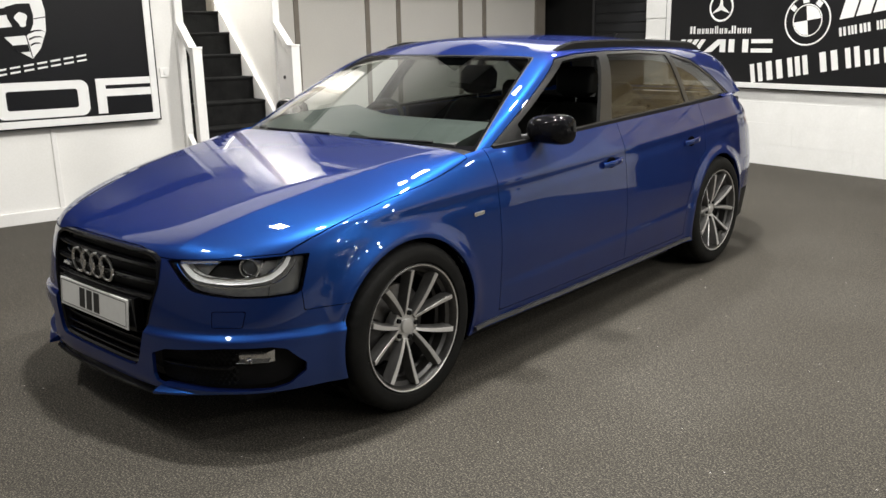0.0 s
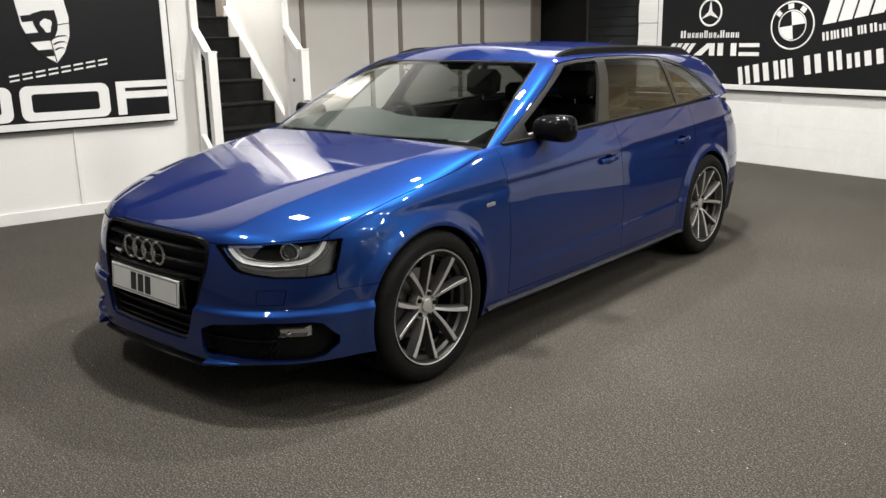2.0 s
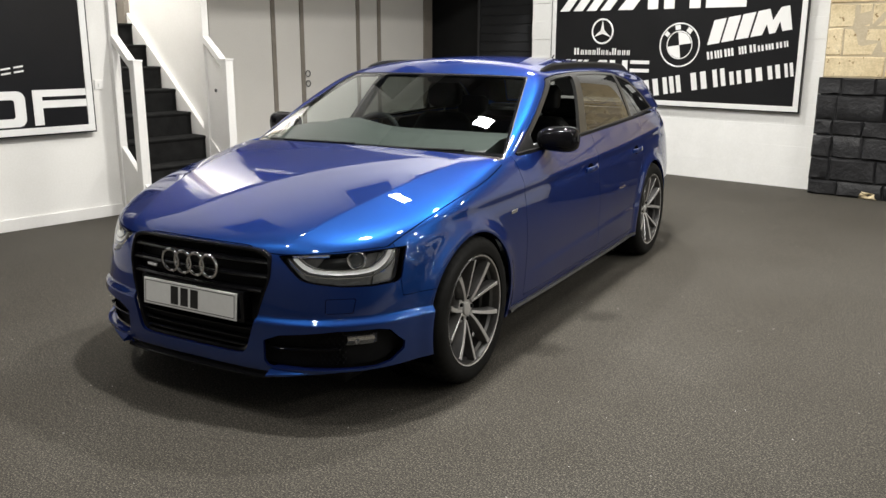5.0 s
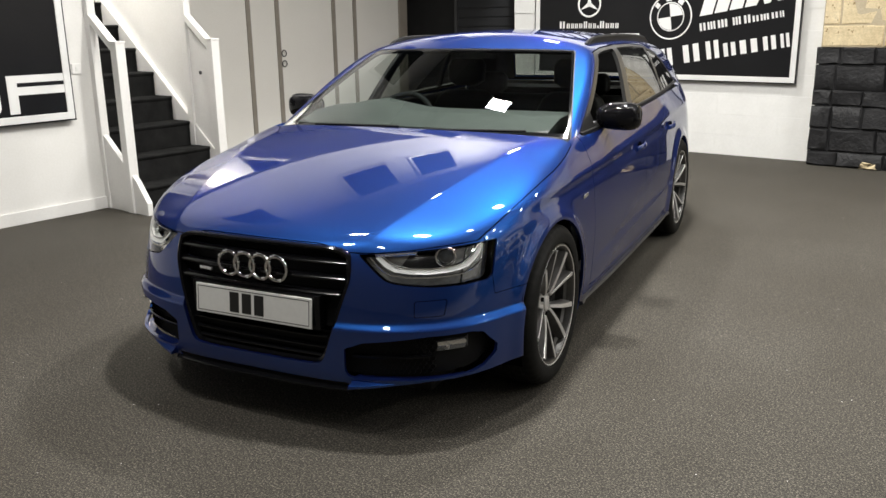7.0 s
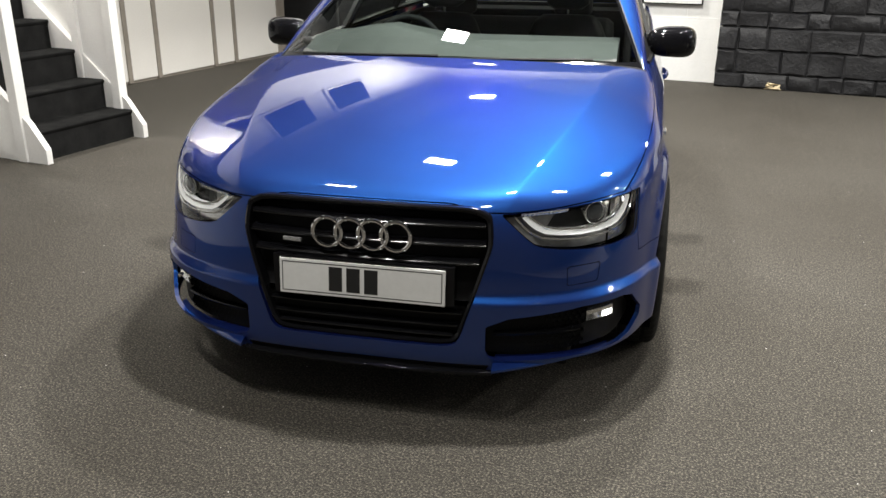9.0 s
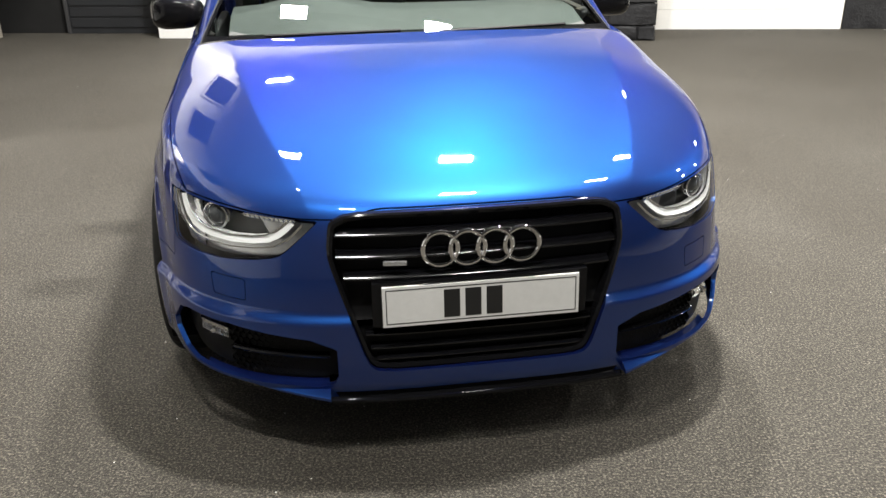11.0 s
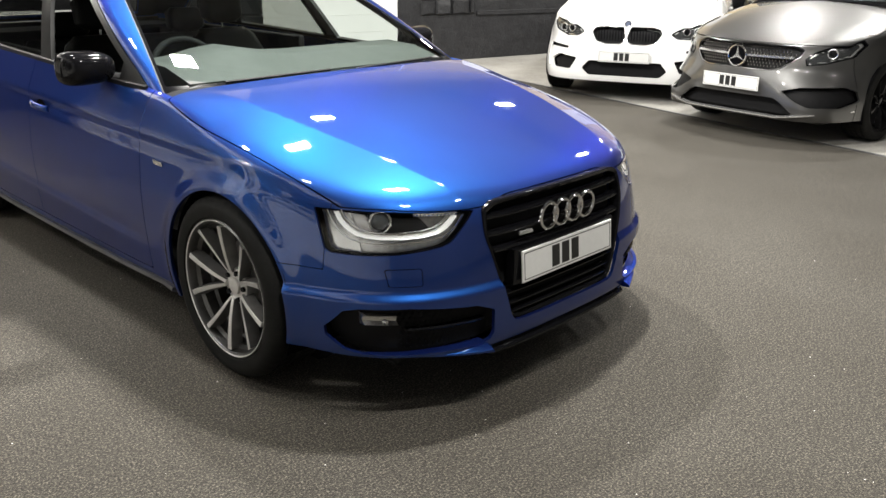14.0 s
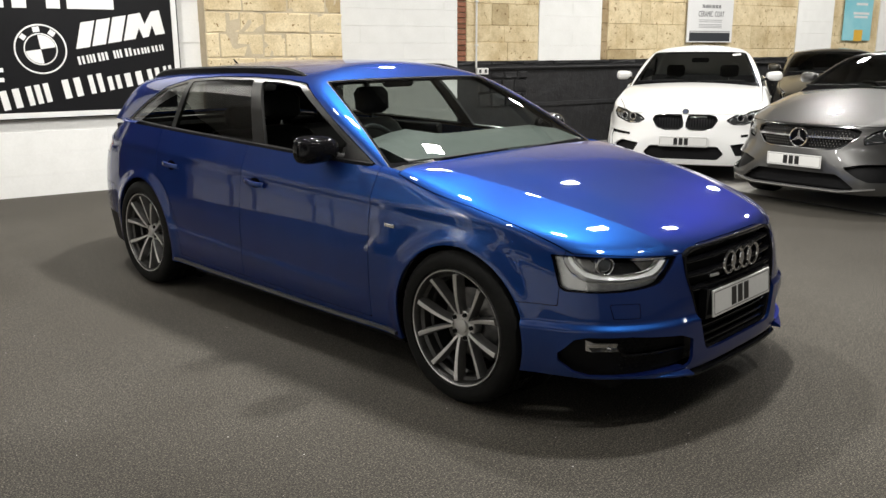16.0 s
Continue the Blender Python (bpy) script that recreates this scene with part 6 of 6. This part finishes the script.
# white coupe with twin oval grilles
KIDNEY = [(0.022, 0.660), (0.045, 0.732), (0.20, 0.742), (0.320, 0.722), (0.335, 0.69), (0.29, 0.615), (0.20, 0.592), (0.06, 0.594), (0.024, 0.620)]
coupe = Coupe()
white = showroom_car("coupe_car", coupe, pose(5.94, 2.654, 0, 0, 0, -65.5), WHITE_PAINT, "white sports coupe with black twin grilles and flared bumper", 0.750,
                     [(0.435, 0.690), (0.50, 0.735), (0.62, 0.765), (0.80, 0.80), (0.83, 0.745), (0.78, 0.690), (0.62, 0.640), (0.50, 0.645)],
                     [(KIDNEY, 0.035, SATIN_BLACK, "grille"),
                      ([(-0.36, 0.405), (0.36, 0.405), (0.425, 0.33), (0.36, 0.268), (-0.36, 0.268), (-0.425, 0.33)], 0.05, SATIN_BLACK, "lower_intake"),
                      ([(0.50, 0.425), (0.69, 0.450), (0.775, 0.40), (0.745, 0.325), (0.56, 0.318)], 0.05, SATIN_BLACK, "side_intake"),
                      ([(0.800, 0.33), (0.826, 0.33), (0.850, 0.47), (0.842, 0.548), (0.600, 0.532), (0.600, 0.516), (0.815, 0.526), (0.826, 0.47)], 0.05, SATIN_BLACK, "air_curtain")],
                     surround=DARK_CHROME)
for x in np.linspace(0.05, 0.31, 10):
    for s in (1, -1):
        part("grille_bar", box(s * x - 0.004, s * x + 0.004, coupe.nose_at(x, 0.66) - 0.002, coupe.nose_at(x, 0.66) + 0.03, 0.615, 0.715, 0.001), GLOSS_BLACK, white)
part("bonnet_badge", tube(0.036, 0.008, pose(0, -0.70, 0.775, 62, 0, 0), seg=24, bevel=0.003), CHROME, white, "small round bonnet badge", True)
part("badge_centre", tube(0.026, 0.002, pose(0, -0.70, 0.775, 62, 0, 0) @ pose(0, 0, 0.008), seg=24), POSTER_NAVY, white)
plate(white, pose(0, -0.840, 0.405, 90, 0, 0))
part("screen_sticker", box(-0.05, 0.05, -0.02, 0.02, 0, 0.002, m=pose(0.46, 1.075, 1.378, 30, -6, 0)), PLATE_WHITE, white)

# grey hatchback with a studded grille
STUDS = [(-0.40, 0.765), (0.40, 0.765), (0.475, 0.742), (0.465, 0.70), (0.36, 0.610), (0.28, 0.592), (-0.28, 0.592), (-0.36, 0.610), (-0.465, 0.70), (-0.475, 0.742)]
HATCH_LAMP = [(0.515, 0.680), (0.56, 0.735), (0.66, 0.790), (0.765, 0.828), (0.795, 0.79), (0.765, 0.70), (0.64, 0.648), (0.53, 0.632)]
hatch = Hatch()
grey = showroom_car("hatchback_car", hatch, pose(5.235, 0.658, 0, 0, 0, -97), GREY_PAINT, "grey hatchback with studded chrome grille and black wheels", 0.785,
                    HATCH_LAMP,
                    [(STUDS, 0.035, SATIN_BLACK, "grille"),
                     ([(-0.37, 0.368), (0.37, 0.368), (0.415, 0.345), (0.525, 0.262), (0.49, 0.236), (-0.49, 0.236), (-0.525, 0.262), (-0.415, 0.345)], 0.06, SATIN_BLACK, "lower_intake"),
                     ([(0.43, 0.432), (0.55, 0.462), (0.78, 0.472), (0.825, 0.440), (0.845, 0.365), (0.80, 0.325), (0.63, 0.325), (0.54, 0.362)], 0.045, SATIN_BLACK, "side_intake")],
                    wheel_face=GLOSS_BLACK, surround=DARK_CHROME, eyes=False)
stud = box(-0.0055, 0.0055, -0.004, 0.004, -0.0085, 0.0085, 0.003, seg=1)
stud_mesh = bpy.data.meshes.new("stud")
stud.to_mesh(stud_mesh)
stud.free()
stud_mesh.materials.append(CHROME)
for r, z in enumerate(np.linspace(0.610, 0.752, 7)):
    half = float(np.interp(z, [0.592, 0.61, 0.70, 0.765], [0.27, 0.35, 0.45, 0.40]))
    for i in range(-18, 19):
        x = (i + 0.5 * (r % 2)) * 0.0262
        if 0.085 < abs(x) < half:
            ob = new("stud", stud_mesh)
            ob.parent, ob.location = grey, (x, hatch.nose_at(x, z) + 0.012, z)
part("badge_ring", ring(0.082, 0.009, pose(0, hatch.nose_at(0, 0.675) - 0.012, 0.675, 90, 0, 0), sides=8), CHROME, grey, "chrome ring badge", True)
part("badge_disc", tube(0.076, 0.006, pose(0, hatch.nose_at(0, 0.675) - 0.004, 0.675, 90, 0, 0), seg=30), SEAM, grey)
for k in range(3):
    part("badge_spoke", prism([(0, -0.015), (0.078, 0), (0, 0.015), (-0.008, 0)], 0.010, pose(0, hatch.nose_at(0, 0.675) - 0.008, 0.675, 90, 0, 0) @ pose(0, 0, 0, 0, 0, 90 + 120 * k)), SILVER, grey)
for s in (1, -1):
    rows = [[(s * x, hatch.nose_at(x, 0.685) + d, 0.685 + h) for d, h in ((0.02, -0.009), (-0.006, -0.008), (-0.006, 0.008), (0.02, 0.009))] for x in np.linspace(0.085, 0.44, 9)]
    part("grille_blade", loft(rows), SILVER, grey, "silver grille blade", 40)
    rows = [[(s * x, hatch.nose_at(x, z) - 0.004 + d, z + h) for d, h in ((0.03, -0.009), (-0.020, -0.006), (-0.020, 0.004), (0.03, 0.009))] for x, z in ((0.0, 0.226), (0.42, 0.226), (0.54, 0.244), (0.66, 0.262), (0.84, 0.285))]
    part("splitter_blade", loft(rows), SILVER, grey, "", 40)
plate(grey, pose(0, -0.850, 0.415, 90, 0, 0))

# a dark car parked further back
far_car = Hatch()
showroom_car("hatchback_car", far_car, pose(10.1, 2.5, 0, 0, 0, -66), OLIVE_PAINT, "dark bronze hatchback parked behind the others", 0.785,
             HATCH_LAMP,
             [(STUDS, 0.035, SATIN_BLACK, "grille")], eyes=False)


# ---- masonry, piece by piece ----
rng = random.Random(7)


def facing(x0, x1, z0, z1, depth, rough):
    """The worn front of one stone or block: proud by depth, its edges eased; x along the wall, y out is minus."""
    j = lambda k: rng.uniform(-k, k)
    depth = depth + j(rough * 0.5)
    e = min((0.004 if rough > 0.002 else 0.0004) + rough * 0.9, (x1 - x0) * 0.2, (z1 - z0) * 0.2)
    back = [(x0, 0, z0), (x1, 0, z0), (x1, 0, z1), (x0, 0, z1)]
    mid = [(x + j(rough * 0.4), -depth * (0.6 if rough > 0.002 else 0.85) + j(rough * 0.3), z + j(rough * 0.4)) for x, _, z in back]
    bm = bmesh.new()
    rings = [[bm.verts.new(p) for p in r] for r in (back, mid)]
    for k in range(4):
        bm.faces.new((rings[0][k], rings[0][(k + 1) % 4], rings[1][(k + 1) % 4], rings[1][k]))
    # the weathered face: a small grid of uneven points within the eased edge
    nx, nz = (4, 3) if rough > 0.002 else (2, 2)
    grid = [[bm.verts.new((x0 + e + (x1 - x0 - 2 * e) * i / (nx - 1) + j(rough * 0.6), -depth + j(rough), z0 + e + (z1 - z0 - 2 * e) * k / (nz - 1) + j(rough * 0.5))) for i in range(nx)] for k in range(nz)]
    for k in range(nz - 1):
        for i in range(nx - 1):
            bm.faces.new((grid[k][i], grid[k][i + 1], grid[k + 1][i + 1], grid[k + 1][i]))
    m4 = rings[1]
    sides = ((m4[0], m4[1], grid[0]), (m4[1], m4[2], [row[-1] for row in grid]), (m4[2], m4[3], grid[-1][::-1]), (m4[3], m4[0], [row[0] for row in grid][::-1]))
    for a, b, edge in sides:
        bm.faces.new((a, b, *edge[::-1]))
    return bm


def course_wall(parent, name, x0, x1, y, z0, z1, long, high, depth, rough, pick, joint=0.008, keep=None):
    """Lays courses of pieces from x0 to x1; pick(x, z) gives each piece's material."""
    z = z0
    while z < z1 - 0.04:
        h = min(rng.uniform(*high), z1 - z)
        if z1 - z - h < 0.06:
            h = z1 - z
        x = x0 - (rng.uniform(0, long[0] * 0.6) if long[0] != long[1] else (long[0] / 2 if round((z - z0) / h) % 2 else 0))
        while x < x1 - 0.01:
            w = rng.uniform(*long)
            if x1 - x - w < 0.10:
                w = x1 - x
            a, b = max(x, x0), min(x + w, x1)
            if b - a > 0.03:
                mat = pick((a + b) / 2, z + h / 2)
                if mat:
                    part(name, facing(a + joint / 2, b - joint / 2, z + joint / 2, z + h - joint / 2, depth, rough), mat, parent, "", rough > 0.009, pose(0, y, 0))
            x += w
        z += h


course_wall(wall_sign, "block", -3.40, 0.30, NORTH + 0.013, 0.0, 2.64, (1.32, 1.32), (0.22, 0.22), 0.009, 0.0006, lambda x, z: None if -2.9 < x < -0.1 and z > 1.0 else WHITE_BLOCK, 0.0005)
course_wall(pier, "stone", 0.26, 1.95, 6.345, 0.0, 1.17, (0.20, 0.46), (0.15, 0.25), 0.046, 0.014, lambda x, z: BLACK_PAINT, 0.006)
part("joint_fill", box(0.30, 1.92, 6.308, 6.341, 1.168, 2.6), MORTAR, pier)
part("painted_joints", box(0.29, 1.925, 6.325, 6.341, 0, 1.165), BLACK_PAINT, pier)
course_wall(pier, "stone", 0.30, 1.95, 6.345, 1.17, 2.6, (0.26, 0.60), (0.18, 0.32), 0.045, 0.010, lambda x, z: SANDSTONE, 0.004)
for x0, x1 in ((4.32, 5.64), (7.07, 11.99), (13.14, 14.77), (15.98, 18.38)):
    course_wall(wall_far, "stone", x0, x1, FAR + 0.03, 1.28, 2.7, (0.20, 1.10), (0.14, 0.42), 0.030, 0.0028, lambda x, z: SANDSTONE, 0.0)
for x0, x1 in ((6.91, 7.07), (15.82, 15.98)):
    course_wall(wall_far, "quoin", x0, x1, FAR + 0.03, 1.28, 2.7, (0.16, 0.16), (0.20, 0.36), 0.028, 0.005, lambda x, z: QUOIN, 0.003)
course_wall(wall_far, "brick", 4.15, 4.32, FAR + 0.03, 1.28, 2.7, (0.17, 0.17), (0.075, 0.075), 0.028, 0.003, lambda x, z: BRICK_RED, 0.010)
for x0, x1, z0 in ((1.95, 4.15, 0.0), (5.64, 6.91, 1.28), (11.99, 13.14, 1.28), (14.77, 15.82, 1.28)):
    course_wall(wall_far, "block", x0, x1, FAR + 0.03, z0, 2.64, (1.32, 1.32), (0.22, 0.22), 0.045, 0.0006, lambda x, z: WHITE_BLOCK, 0.0005)
course_wall(wall_far, "stone", 4.52, 5.42, FAR + 0.03, 0.62, 1.14, (0.20, 0.42), (0.16, 0.22), 0.060, 0.016, lambda x, z: BLACK_PAINT, 0.010)
part("painted_base", box(4.17, 18.38, FAR + 0.002, FAR + 0.028, 0, 1.24, 0.004), BLACK_PAINT, wall_far)
for k in range(24):
    part("ledge_stone", facing(4.17 + 0.592 * k, 4.756 + 0.592 * k, 1.232 + rng.uniform(-0.008, 0.008), 1.290 + rng.uniform(-0.01, 0.012), 0.042, 0.010), BLACK_PAINT, wall_far, "", False, pose(0, FAR + 0.03, 0))
part("base_rail", box(5.45, 18.38, FAR - 0.02, FAR + 0.002, 0.60, 0.66, 0.004), BLACK_PAINT, wall_far)
part("rough_stone", facing(0.76, 0.92, 0.0, 0.085, 0.070, 0.014), SANDSTONE, pier, "bare yellow stone chip at the floor", False, pose(0, 6.345, 0))
